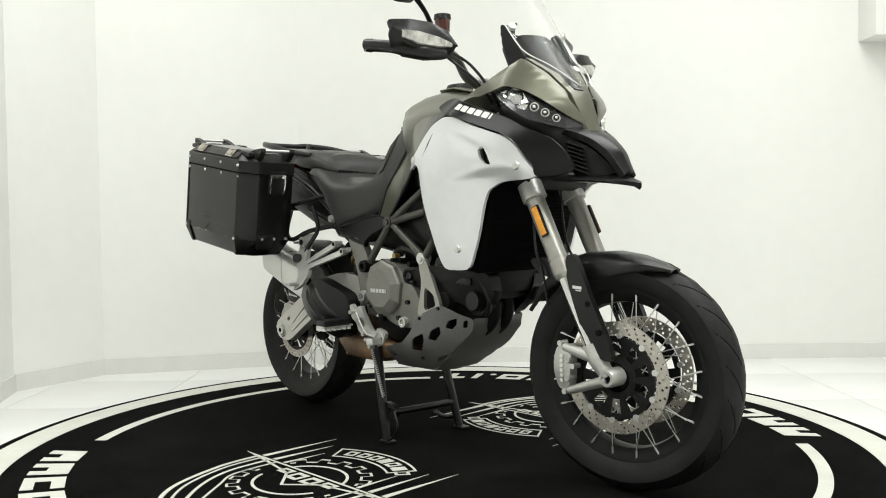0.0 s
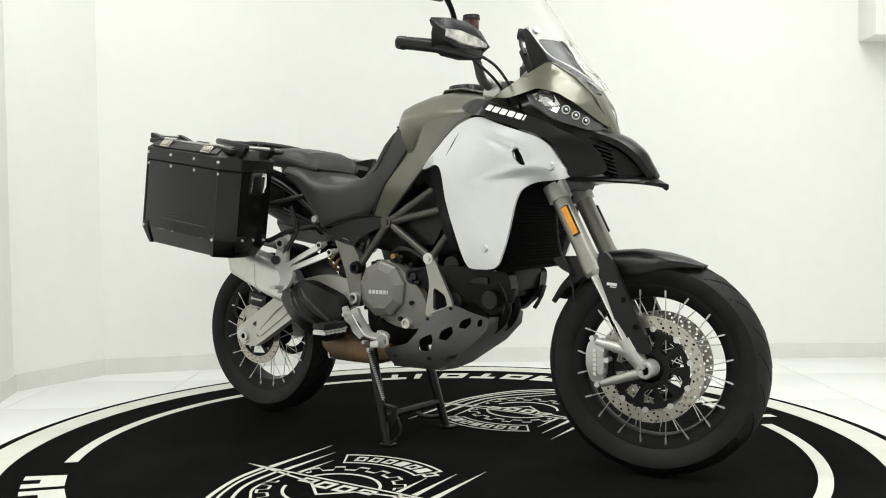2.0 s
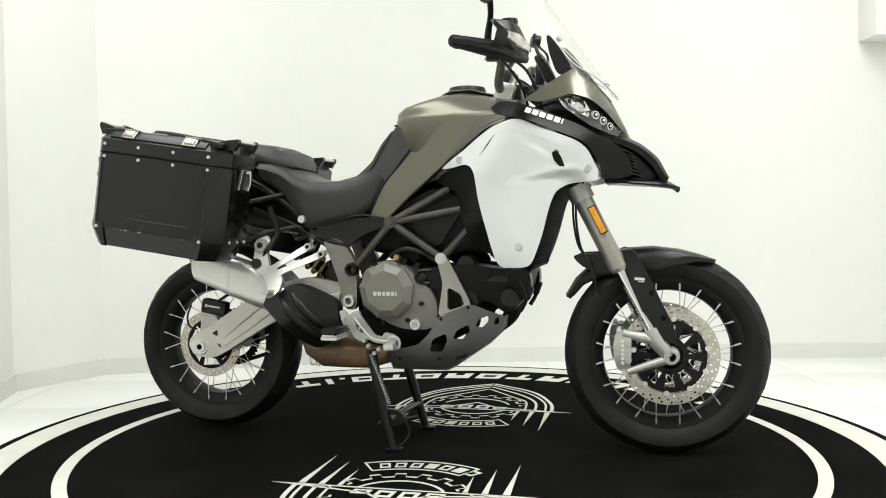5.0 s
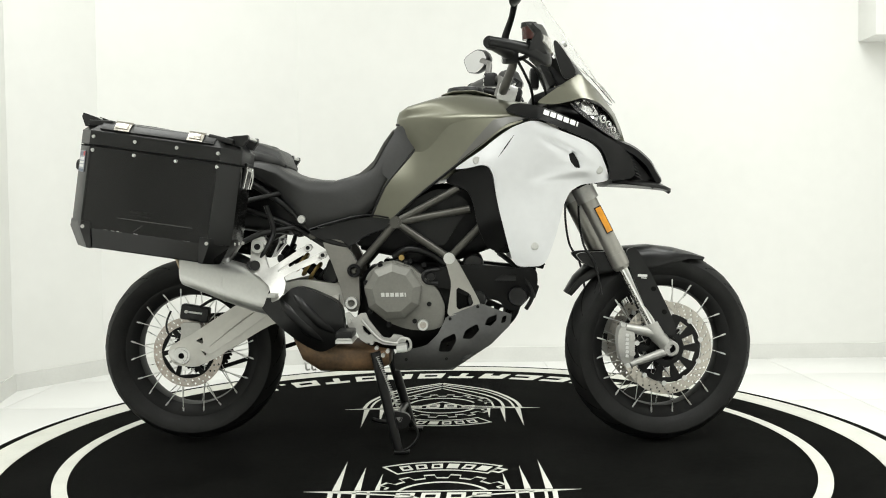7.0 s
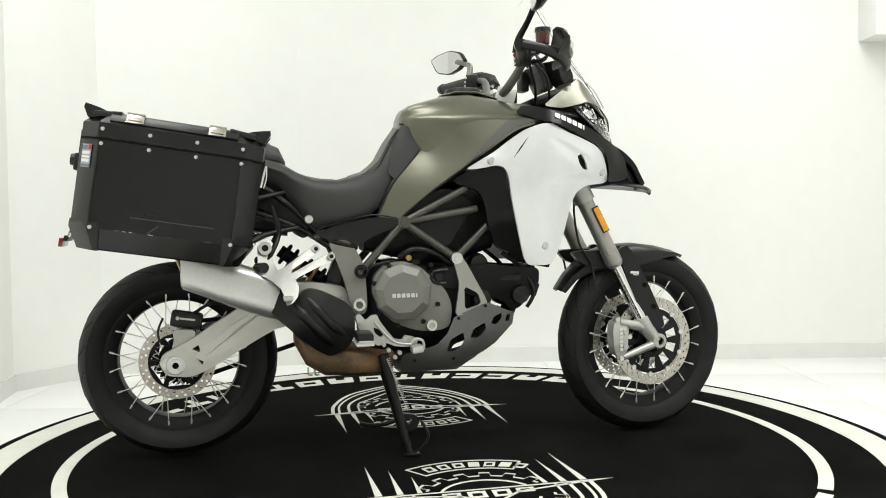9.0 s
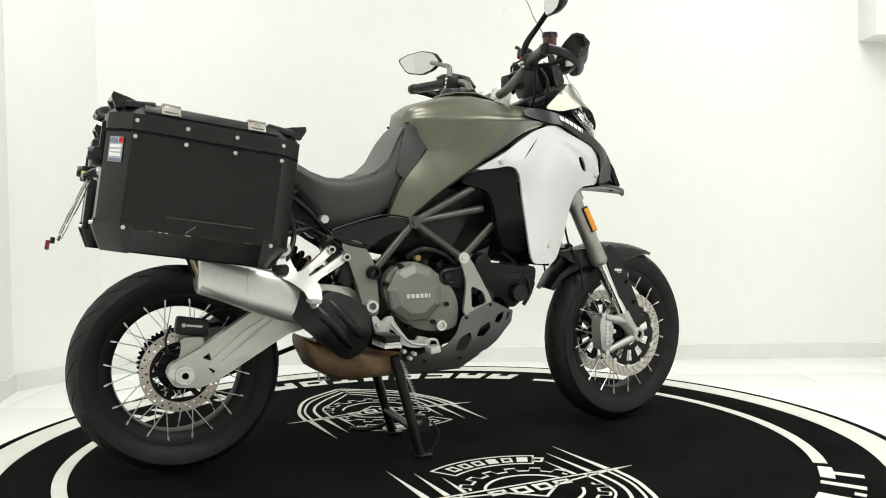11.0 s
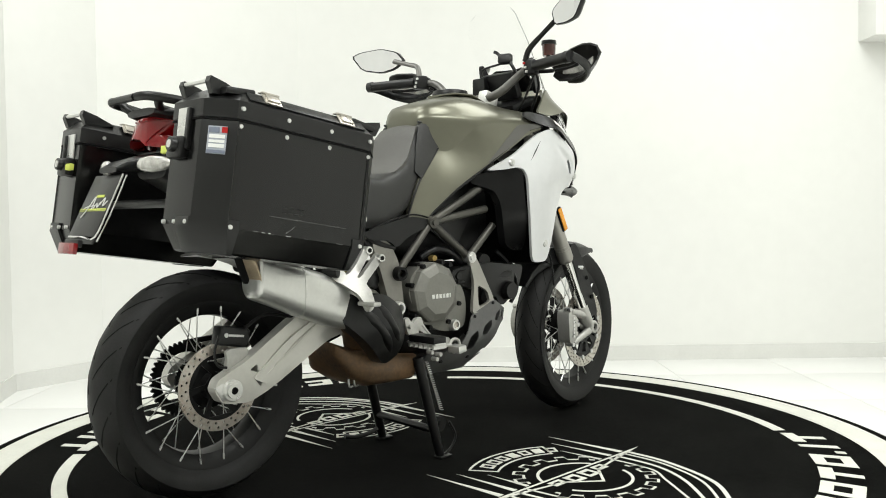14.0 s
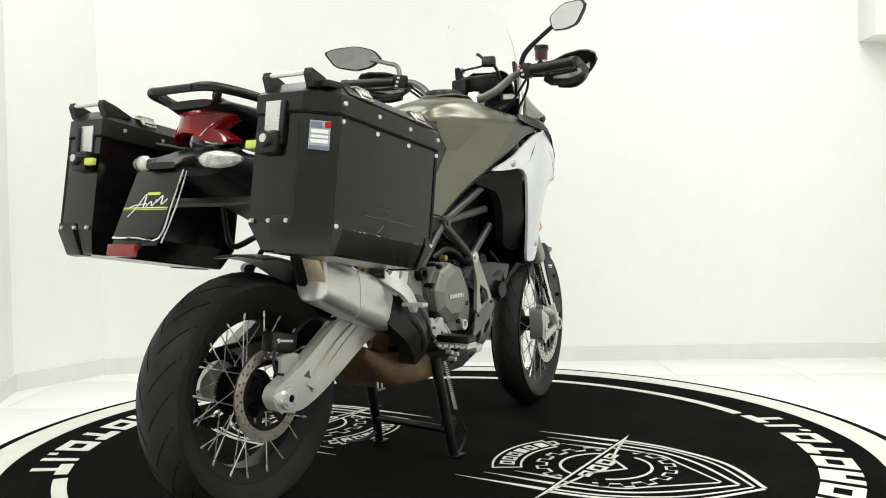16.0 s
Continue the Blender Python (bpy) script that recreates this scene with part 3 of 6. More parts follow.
# -- tank --
def section(u, z0, z1, w_low, w_mid, w_top, zm, n=10):
    """Half-open hull section: lower width, widest width at zm, crown."""
    right = [(w_low, z0), ((w_low + w_mid) / 2 + 0.006, (z0 + zm) / 2), (w_mid, zm), (w_mid * 0.93, zm + 0.35 * (z1 - zm)), (w_top, zm + 0.80 * (z1 - zm)), (w_top * 0.5, z1 - 0.003)]
    pts = [Vector((u, -a, b)) for a, b in right] + [Vector((u, 0, z1))] + [Vector((u, a, b)) for a, b in reversed(right)]
    return spline(pts, 4)


tank_rows = [(-0.088, 1.035, 1.085, 0.05, 0.062, 0.045, 1.06), (-0.078, 0.98, 1.108, 0.07, 0.085, 0.068, 1.066), (-0.05, 0.92, 1.126, 0.085, 0.108, 0.090, 1.066),
             (0.0, 0.86, 1.140, 0.095, 0.136, 0.108, 1.062), (0.07, 0.88, 1.158, 0.12, 0.166, 0.118, 1.055), (0.14, 0.92, 1.164, 0.14, 0.192, 0.12, 1.055),
             (0.21, 0.96, 1.153, 0.15, 0.212, 0.125, 1.055), (0.27, 1.0, 1.138, 0.16, 0.226, 0.135, 1.060), (0.335, 1.03, 1.13, 0.16, 0.232, 0.145, 1.068)]
tank = part("fuel_tank", loft([section(*r) for r in tank_rows]), "olive", bike, "satin olive fuel tank", smooth=60)
TSIDE = [(0.040, 1.052), (0.000, 1.030), (-0.008, 1.012), (-0.059, 0.948), (-0.122, 0.875), (-0.159, 0.796), (-0.174, 0.737), (-0.107, 0.748), (-0.078, 0.778), (-0.013, 0.830), (0.086, 0.905), (0.184, 0.975), (0.254, 1.028), (0.329, 1.051), (0.248, 1.061), (0.151, 1.064)]
TS_V = [(0.050, 1.060, 0.152), (-0.010, 1.000, 0.110), (-0.120, 0.873, 0.115), (-0.165, 0.740, 0.123), (-0.090, 0.760, 0.137), (0.086, 0.906, 0.190), (0.184, 0.983, 0.226), (0.256, 1.030, 0.246), (0.330, 1.060, 0.255), (0.160, 1.060, 0.200), (0.040, 0.950, 0.152)]
hts = surface(TS_V)
for s in (-1, 1):
    t = part("tank_side", panel(TSIDE, TS_V, 0.012, s, (), 0.025, 0.2), "olive", bike, "olive tank side panel tapering down to the seat")
    part("grey_decal", panel([(0.225, 1.058), (0.175, 1.005), (0.105, 0.925), (0.190, 0.985), (0.260, 1.040), (0.332, 1.059), (0.28, 1.064)], [(a, b, c + 0.0015) for a, b, c in TS_V], 0.003, s, (), 0.02, 0.1), "olive_dark", t, "dark grey painted field")
    rear_edge = ((-0.088, 1.060), (-0.045, 1.054), (-0.010, 1.038), (-0.002, 1.018), (-0.024, 0.980), (-0.062, 0.934), (-0.120, 0.865), (-0.156, 0.792), (-0.176, 0.742))
    part("rear_edge", tube([(a, s * (hts(a, b) + 0.001), b) for a, b in rear_edge], 0.0038, 8, 5), "black", t, "black rubber edging")
    part("side_edge", tube([(a, s * (hts(a, b) - 0.004), b) for a, b in ((-0.10, 0.752), (-0.02, 0.822), (0.086, 0.903), (0.184, 0.980), (0.256, 1.037), (0.33, 1.056))], 0.0045, 8, 4), "black", t, "black rubber edging")
part("tank_crest", loft([superring((u, 0, z), hw, hh, 20, 2.5) for u, z, hw, hh in ((0.06, 1.160, 0.03, 0.004), (0.10, 1.166, 0.075, 0.007), (0.17, 1.166, 0.08, 0.008), (0.24, 1.148, 0.07, 0.006))]), "olive", tank)
cap = lathe([(0.0001, 0.012), (0.045, 0.013), (0.058, 0.010), (0.062, 0.0), (0.062, -0.02)], 40)
bmesh.ops.transform(cap, matrix=pose(0.14, 0, 1.174, 90, 0, 0) @ Matrix.Diagonal((1, 1, 1, 1)), verts=cap.verts)
part("fuel_cap", cap, "black", tank, "round black fuel cap")

# -- seat --
def hull(u, zt, zb, w_top, w_bot, crown=0.01):
    right = [(w_bot * 0.9, zb), (w_bot, zb + 0.2 * (zt - zb)), ((w_bot + w_top) / 2 + 0.004, zb + 0.55 * (zt - zb)), (w_top, zt - 0.028), (w_top * 0.86, zt - 0.008), (w_top * 0.5, zt - crown * 0.2)]
    pts = [Vector((u, -a, b)) for a, b in right] + [Vector((u, 0, zt))] + [Vector((u, a, b)) for a, b in reversed(right)]
    return spline(pts, 4)


seat_rows = [(-0.012, 1.034, 0.99, 0.06, 0.085), (-0.06, 1.048, 0.94, 0.078, 0.098), (-0.10, 1.046, 0.88, 0.085, 0.104), (-0.128, 1.005, 0.84, 0.095, 0.112), (-0.16, 0.945, 0.79, 0.105, 0.120),
             (-0.21, 0.904, 0.755, 0.122, 0.135), (-0.29, 0.882, 0.735, 0.15, 0.158), (-0.37, 0.886, 0.725, 0.165, 0.165), (-0.42, 0.905, 0.785, 0.165, 0.16), (-0.47, 0.935, 0.84, 0.16, 0.15),
             (-0.52, 0.950, 0.875, 0.15, 0.14), (-0.56, 0.955, 0.90, 0.14, 0.13)]
seat = part("seat", loft([hull(*r) for r in seat_rows]), "seat", bike, "stepped black vinyl saddle", smooth=60)
pill = [(-0.455, 0.945, 0.925, 0.10, 0.11), (-0.475, 0.985, 0.925, 0.13, 0.145), (-0.53, 1.008, 0.93, 0.14, 0.155), (-0.60, 1.020, 0.945, 0.14, 0.15), (-0.68, 1.022, 0.955, 0.13, 0.14), (-0.73, 1.015, 0.965, 0.11, 0.12)]
part("pillion_seat", loft([hull(*r) for r in pill]), "seat", bike, "raised black vinyl pillion pad", smooth=60)
for s in (-1, 1):
    bolt = rod((-0.388, s * 0.155, 0.755), (-0.388, s * 0.172, 0.755), 0.0145, 0.012, 18)
    part("seat_bolt", bolt, "alu", seat, "silver bolt")
    part("under_seat_cover", panel([(-0.375, 0.712), (-0.30, 0.735), (-0.18, 0.762), (-0.10, 0.752), (-0.085, 0.735), (-0.19, 0.700), (-0.235, 0.665), (-0.27, 0.690), (-0.33, 0.690)], 0.142, 0.05, s), "black", bike, "black plastic cover under the saddle")
    part("tail_cover", panel([(-0.37, 0.715), (-0.413, 0.785), (-0.493, 0.865), (-0.56, 0.905), (-0.72, 0.955), (-0.78, 0.96), (-0.76, 0.90), (-0.60, 0.82), (-0.47, 0.76), (-0.41, 0.69)], [(-0.37, 0.715, 0.15), (-0.5, 0.85, 0.145), (-0.75, 0.94, 0.12), (-0.6, 0.85, 0.14), (-0.45, 0.75, 0.145)], 0.03, s), "matte", bike, "black tail side cover")

def top_strip(rows, w):
    return loft([[Vector((u, y * w, z + 0.003 - 0.010 * y * y)) for y in (-1, -0.6, -0.2, 0.2, 0.6, 1)] + [Vector((u, y * w, z - 0.012)) for y in (1, 0, -1)] for u, z in rows])


def front_strip(rows):
    return loft([[Vector((u, y * w, z + 0.004 - 0.010 * y * y)) for y in (-1, -0.8, -0.5, -0.2, 0.2, 0.5, 0.8, 1)] + [Vector((u, y * w * 0.98, z - 0.022)) for y in (1, 0, -1)] for u, z, w in rows])


part("seat_front", front_strip([(-0.02, 1.037, 0.062), (-0.06, 1.050, 0.077), (-0.085, 1.051, 0.080), (-0.10, 1.047, 0.084), (-0.128, 1.007, 0.100), (-0.16, 0.948, 0.110), (-0.185, 0.924, 0.112), (-0.21, 0.905, 0.108), (-0.25, 0.892, 0.092)]), "seat_grey", seat, "grey vinyl front of the saddle", smooth=60)
part("seat_top", top_strip([(-0.455, 0.922), (-0.43, 0.908), (-0.39, 0.893), (-0.34, 0.8835), (-0.30, 0.8815)], 0.105), "seat_grey", seat, "grey vinyl seat top")
part("pillion_top", top_strip([(-0.50, 0.996), (-0.55, 1.010), (-0.62, 1.019), (-0.68, 1.0205)], 0.085), "seat_grey", seat, "grey vinyl pillion top")

# -- nose --
NB = [(0.258, 1.084), (0.282, 1.107), (0.314, 1.110), (0.371, 1.093), (0.442, 1.065), (0.531, 1.030), (0.573, 1.004), (0.632, 0.975), (0.667, 0.938), (0.686, 0.880), (0.622, 0.867), (0.589, 0.868), (0.590, 0.905), (0.560, 0.964), (0.530, 0.986), (0.462, 1.012), (0.366, 1.050), (0.328, 1.055)]
NB_V = [(0.274, 1.090, 0.224), (0.318, 1.110, 0.207), (0.360, 1.070, 0.268), (0.450, 1.065, 0.235), (0.450, 1.030, 0.254), (0.538, 1.030, 0.205), (0.540, 0.995, 0.222), (0.640, 0.975, 0.152), (0.600, 0.900, 0.172), (0.690, 0.885, 0.106), (0.600, 0.950, 0.192), (0.674, 0.964, 0.136)]
ON = [(0.357, 1.110), (0.427, 1.161), (0.481, 1.197), (0.503, 1.211), (0.564, 1.164), (0.613, 1.107), (0.655, 1.030), (0.663, 1.006), (0.639, 1.029), (0.603, 1.076), (0.558, 1.110), (0.504, 1.125), (0.471, 1.114), (0.414, 1.102)]
ON_V = [(0.362, 1.116, 0.200), (0.430, 1.165, 0.165), (0.484, 1.200, 0.135), (0.505, 1.214, 0.122), (0.566, 1.166, 0.085), (0.615, 1.108, 0.055), (0.655, 1.030, 0.030), (0.478, 1.120, 0.205), (0.511, 1.131, 0.193), (0.565, 1.116, 0.160), (0.609, 1.080, 0.120), (0.645, 1.025, 0.050), (0.420, 1.110, 0.207)]
HL = [(0.463, 1.111), (0.504, 1.124), (0.557, 1.108), (0.603, 1.074), (0.655, 1.012), (0.629, 1.001), (0.558, 1.029), (0.513, 1.062), (0.479, 1.089)]
HL_V = [(0.470, 1.117, 0.205), (0.511, 1.130, 0.190), (0.565, 1.110, 0.155), (0.609, 1.075, 0.115), (0.655, 1.010, 0.035), (0.632, 1.004, 0.085), (0.564, 1.034, 0.178), (0.519, 1.070, 0.198)]
hnb, hhl = surface(NB_V), surface(HL_V)
for s in (-1, 1):
    n = part("nose_panel", panel(NB, NB_V, 0.008, s, (), 0.022, 0.18), "matte", bike, "matte black nose panel carrying white block marks")
    x = 0.374
    for k in range(6):
        w = 0.0045 if k == 5 else 0.0165
        z = 1.075 - (x - 0.374) * 0.34
        o = [(x, z - 0.0080), (x + w, z - 0.0080 - w * 0.36), (x + w + 0.005, z + 0.0075 - w * 0.36), (x + 0.005, z + 0.0075)]
        part("white_mark", panel(o, [(a, b, c + 0.0022) for a, b, c in NB_V], 0.0012, s, (), 0.008, 0.1, 1), "white", n)
        x += w + 0.0042
    o = part("cowl_panel", panel(ON, ON_V, 0.008, s, (), 0.02, 0.15), "olive", bike, "olive headlamp cowl panel")
    h = part("headlamp", panel(HL, [(a, b, c - 0.016) for a, b, c in HL_V], 0.02, s, (), 0.02, 0.15), "dark_lens", bike, "wide headlamp with clear lens and several lamps")
    part("lens", panel(HL, [(a, b, c - 0.002) for a, b, c in HL_V], 0.0025, s, (), 0.02, 0.15), "lens", h, "clear plastic lens").visible_shadow = False
    for bx, bz, r in ((0.572, 1.062, 0.0135), (0.593, 1.046, 0.013), (0.612, 1.031, 0.012)):
        c = Vector((bx, s * (hhl(bx, bz) - 0.013), bz))
        dr = Vector((0.62, s * 0.78, 0.05)).normalized()
        lamp = part("lamp", rod(c - dr * 0.006, c + dr * 0.004, r, r * 0.92, 22), "alu", h, "round lamp in a silver ring")
        part("bulb", rod(c + dr * 0.003, c + dr * 0.0055, r * 0.78, r * 0.6, 22), "dark_lens", lamp)
        bm = bmesh.new()
        bmesh.ops.create_uvsphere(bm, u_segments=14, v_segments=8, radius=r * 0.42, matrix=Matrix.Translation(c + dr * 0.005))
        part("bulb", bm, "chrome", lamp)
    # faceted bright reflector at the outer end
    dice = random.Random(7)
    part("reflector", panel([(0.480, 1.108), (0.510, 1.121), (0.540, 1.108), (0.558, 1.075), (0.552, 1.052), (0.528, 1.066), (0.496, 1.092)], [(p, q, c - 0.012) for p, q, c in HL_V], 0.003, s, (), 0.013, 0.1, 1,
                            relief=lambda p, q: dice.uniform(-0.006, 0.004)), "facet", h, "bright faceted reflector", smooth=0)

# the beak: two upper sides that meet in a ridge, a scoop on each side and the flat lower lip
for s in (-1, 1):
    ridge = [(0.655, 1.005, 0.0), (0.706, 0.979, 0.0), (0.753, 0.939, 0.0), (0.772, 0.907, 0.0), (0.790, 0.874, 0.0)]
    edge = [(0.628, 1.000, 0.088), (0.692, 0.974, 0.062), (0.742, 0.934, 0.044), (0.764, 0.902, 0.034), (0.786, 0.868, 0.026)]
    rings = []
    for a, b in zip(spline([Vector(p) for p in ridge], 4), spline([Vector(p) for p in edge], 4)):
        mid = (a + b) / 2 + Vector((0, 0, 0.012))
        rings.append([Vector((q[0], s * q[2], q[1])) for q in ((a.x, a.y, 0.0), (mid.x, (a.y + b.y) / 2 + 0.006, b.z / 2), (b.x, b.y, b.z), (b.x - 0.012, b.y - 0.014, b.z), (a.x - 0.03, a.y - 0.03, 0.0))])
    part("beak_top", loft(rings), "matte", bike, "matte black beak over the front wheel")
    lip = [(0.60, 0.866, 0.165), (0.66, 0.862, 0.135), (0.74, 0.855, 0.085), (0.79, 0.848, 0.045), (0.822, 0.840, 0.0)]
    inner = [(0.60, 0.872, 0.0), (0.66, 0.876, 0.0), (0.74, 0.874, 0.0), (0.78, 0.866, 0.0), (0.815, 0.846, 0.0)]
    rings = []
    for a, b in zip(spline([Vector(p) for p in lip], 4), spline([Vector(p) for p in inner], 4)):
        rings.append([Vector((q[0], s * q[2], q[1])) for q in ((b.x, b.y, 0.0), (a.x, a.y + 0.004, a.z * 0.92), (a.x, a.y - 0.003, a.z), (a.x, a.y - 0.008, a.z * 0.96), (b.x, b.y - 0.02, 0.0))])
    part("beak_lip", loft(rings), "matte", bike, "flat lower lip of the beak")
    for k in range(7):
        z = 0.882 + k * 0.012
        part("scoop_slat", box((0.05, 0.075 - 0.005 * k, 0.003), (0.668 - k * 0.003, s * 0.072, z), (0, 20, s * -38)), "black", bike, "black grille slat")
    part("scoop_back", panel([(0.62, 0.985), (0.69, 0.945), (0.73, 0.905), (0.76, 0.870), (0.64, 0.866)], [(0.62, 0.98, 0.075), (0.73, 0.9, 0.03), (0.64, 0.87, 0.085), (0.75, 0.87, 0.02)], 0.01, s), "darkmetal", bike, "dark air scoop")
part("nose_core", loft([superring((u, 0, z), hw, hh, 20, 3.0) for u, z, hw, hh in ((0.33, 1.04, 0.10, 0.06), (0.44, 1.06, 0.13, 0.065), (0.53, 1.02, 0.13, 0.09), (0.60, 0.99, 0.10, 0.085), (0.64, 0.97, 0.06, 0.06))]), "black", bike, "black inner nose structure")
for s in (-1, 1):
    part("seat_nose", panel([(-0.086, 1.056), (-0.045, 1.050), (-0.014, 1.036), (-0.007, 1.018), (-0.030, 0.980), (-0.070, 0.928), (-0.110, 0.878), (-0.135, 0.900), (-0.115, 0.980)], [(-0.08, 1.06, 0.086), (-0.05, 1.056, 0.104), (0.0, 1.052, 0.124), (0.03, 1.05, 0.136), (0.0, 1.0, 0.115), (-0.05, 0.95, 0.115), (-0.1, 0.9, 0.117), (-0.1, 1.0, 0.098), (-0.135, 0.9, 0.116)], 0.012, s, (), 0.015, 0.1), "seat", seat, "black vinyl side of the saddle nose")
part("nose_badge", panel([(0.706, 0.975), (0.722, 0.965), (0.718, 0.958), (0.704, 0.967)], 0.022, 0.02, -1), "redanod", bike, "small red badge")

# ---- frame, engine and exhaust ----
for s in (-1, 1):
    b1, b2 = (-0.088, s * 0.135, 0.742), (0.082, s * 0.135, 0.625)
    for a, b in ((b1, (0.115, s * 0.155, 0.850)), (b1, (0.150, s * 0.150, 0.783)), (b1, (-0.225, s * 0.128, 0.588)), (b1, b2), (b2, (0.185, s * 0.15, 0.730)), ((-0.088, s * 0.13, 0.742), (-0.37, s * 0.125, 0.70))):
        part("frame_tube", rod(a, b, 0.0125, seg=16), "frame", bike, "grey painted trellis frame tube")
    for (x, y, z), r in ((b1, 0.017), (b2, 0.016)):
        boss = rod((x, s * 0.12, z), (x, s * 0.153, z), r * 1.15, seg=20)
        rod((x, s * 0.15, z), (x, s * 0.159, z), r * 0.62, seg=16, bm=boss)
        part("frame_bolt", boss, "alu" if r == 0.016 else "frame", bike, "machined frame bolt")
    pl = part("pivot_plate", panel([(-0.332, 0.690), (-0.262, 0.690), (-0.222, 0.625), (-0.212, 0.586), (-0.206, 0.455), (-0.252, 0.455), (-0.276, 0.55), (-0.302, 0.623)],
                                   [(-0.33, 0.69, 0.135), (-0.26, 0.69, 0.135), (-0.215, 0.58, 0.132), (-0.21, 0.46, 0.142), (-0.25, 0.46, 0.138), (-0.3, 0.62, 0.132)], 0.03, s, (), 0.03), "pivot", bike, "grey cast swingarm pivot plate")
    for x, z, r in ((-0.225, 0.588, 0.020), (-0.234, 0.484, 0.019)):
        rb = lathe([(r * 0.5, 0.0), (r * 0.62, 0.012), (r, 0.012), (r * 1.1, 0.004), (r * 1.1, -0.02)], 28)
        bmesh.ops.transform(rb, matrix=Matrix.Translation((x, s * 0.142, z)) @ Matrix.Diagonal((1, s, 1, 1)), verts=rb.verts)
        part("pivot_ring", rb, "darkmetal" if z > 0.5 else "alu", pl, "round pivot boss")
    # black inner panels between the tubes
    part("inner_cover", panel([(-0.19, 0.70), (-0.09, 0.735), (0.06, 0.65), (0.10, 0.72), (0.16, 0.80), (0.06, 0.86), (-0.06, 0.80)], 0.10, 0.03, s), "black", bike, "black cover behind the frame tubes")
    part("hose", tube([(-0.075, s * 0.125, 0.725), (-0.04, s * 0.13, 0.69), (0.0, s * 0.125, 0.67), (0.03, s * 0.12, 0.665)], 0.004, 8), "black", bike, "thin black cable")

part("crankcase", loft([superring((u, 0, z), hw, hh, 24, 4.0) for u, z, hw, hh in ((-0.22, 0.46, 0.09, 0.10), (-0.18, 0.46, 0.115, 0.14), (-0.05, 0.47, 0.12, 0.155), (0.08, 0.47, 0.115, 0.13), (0.16, 0.47, 0.10, 0.09))]), "darkmetal", bike, "dark cast crankcase")
part("airbox", loft([superring((u, 0, z), 0.088, hh, 20, 4) for u, z, hh in ((-0.21, 0.70, 0.05), (-0.12, 0.72, 0.09), (0.0, 0.735, 0.13), (0.12, 0.745, 0.13), (0.22, 0.76, 0.11))]), "darkmetal", bike, "black airbox between the frame tubes")
part("upright_cylinder", loft([superring((-0.07 + 0.05 * k, 0, 0.60 + 0.06 * k), 0.085, 0.075, 20, 4) for k in range(5)]), "darkmetal", bike, "dark finned cylinder")
part("forward_cylinder", loft([superring((0.12 + 0.042 * k, 0, 0.55 - 0.002 * k), 0.092 - 0.003 * k, 0.058 - 0.004 * k, 20, 4) for k in range(6)]), "darkmetal", bike, "dark forward cylinder")
for s in (-1, 1):
    cov = part("clutch_housing", panel([(-0.195, 0.52), (-0.185, 0.575), (-0.145, 0.61), (-0.095, 0.62), (-0.045, 0.605), (-0.005, 0.57), (0.045, 0.525), (0.068, 0.47), (0.060, 0.405), (0.02, 0.392), (-0.05, 0.395), (-0.12, 0.42), (-0.165, 0.46)],
                                       [(-0.19, 0.52, 0.145), (-0.095, 0.615, 0.145), (0.06, 0.47, 0.138), (0.04, 0.40, 0.138), (-0.1, 0.42, 0.142), (0.0, 0.47, 0.152), (-0.09, 0.52, 0.16)], 0.05, s, (), 0.03), "engine", bike, "grey painted engine side cover")
    n = 9
    ring = [[Vector((-0.097 + r * math.cos(2 * math.pi * (k + 0.3) / n), s * y, 0.521 + r * math.sin(2 * math.pi * (k + 0.3) / n))) for k in range(n)] for r, y in ((0.094, 0.13), (0.094, 0.166), (0.088, 0.172), (0.066, 0.184), (0.001, 0.186))]
    part("clutch_cover", loft(ring), "engine", cov, "faceted round clutch cover", smooth=15)
    x = -0.135
    for k in range(6):
        w = 0.005 if k == 5 else 0.0115
        part("raised_mark", box((w, 0.002, 0.013), (x + w / 2, s * 0.1868, 0.513), (0, -3, 0), 0.0006), "alu", cov)
        x += w + 0.0035
    eye = lathe([(0.0100, 0.004), (0.0105, 0.008), (0.011, 0.012), (0.0165, 0.012), (0.0185, 0.004), (0.0185, -0.01)], 28)
    bmesh.ops.transform(eye, matrix=Matrix.Translation((-0.004, s * 0.150, 0.412)) @ Matrix.Diagonal((1, s, 1, 1)), verts=eye.verts)
    part("oil_window", eye, "alu", cov, "round oil level window")
    part("oil_glass", rod((-0.004, s * 0.145, 0.412), (-0.004, s * 0.1565, 0.412), 0.0104, seg=20), "rust_disc", cov, "stained oil glass")
    for a in (20, 75, 120, 160, 215, 255, 300, 340):
        bx, bz = -0.085 + 0.108 * math.cos(radians(a)), 0.515 + 0.104 * math.sin(radians(a))
        part("cover_screw", rod((bx, s * 0.13, bz), (bx, s * 0.158, bz), 0.0075, seg=12), "darkmetal", cov)
    # belt covers
    BELT = [(-0.012, 0.565), (0.008, 0.592), (0.091, 0.600), (0.18, 0.605), (0.30, 0.590), (0.364, 0.589), (0.368, 0.530), (0.336, 0.487), (0.300, 0.450), (0.270, 0.452), (0.236, 0.489), (0.163, 0.488), (0.09, 0.524), (0.007, 0.535)]
    bc = part("belt_cover", panel(BELT, [(0, 0.565, 0.145), (0.1, 0.56, 0.14), (0.2, 0.55, 0.135), (0.35, 0.55, 0.12), (0.3, 0.46, 0.10), (0.16, 0.49, 0.12)], 0.045, s, (), 0.03), "black", bike, "black moulded cam belt cover")
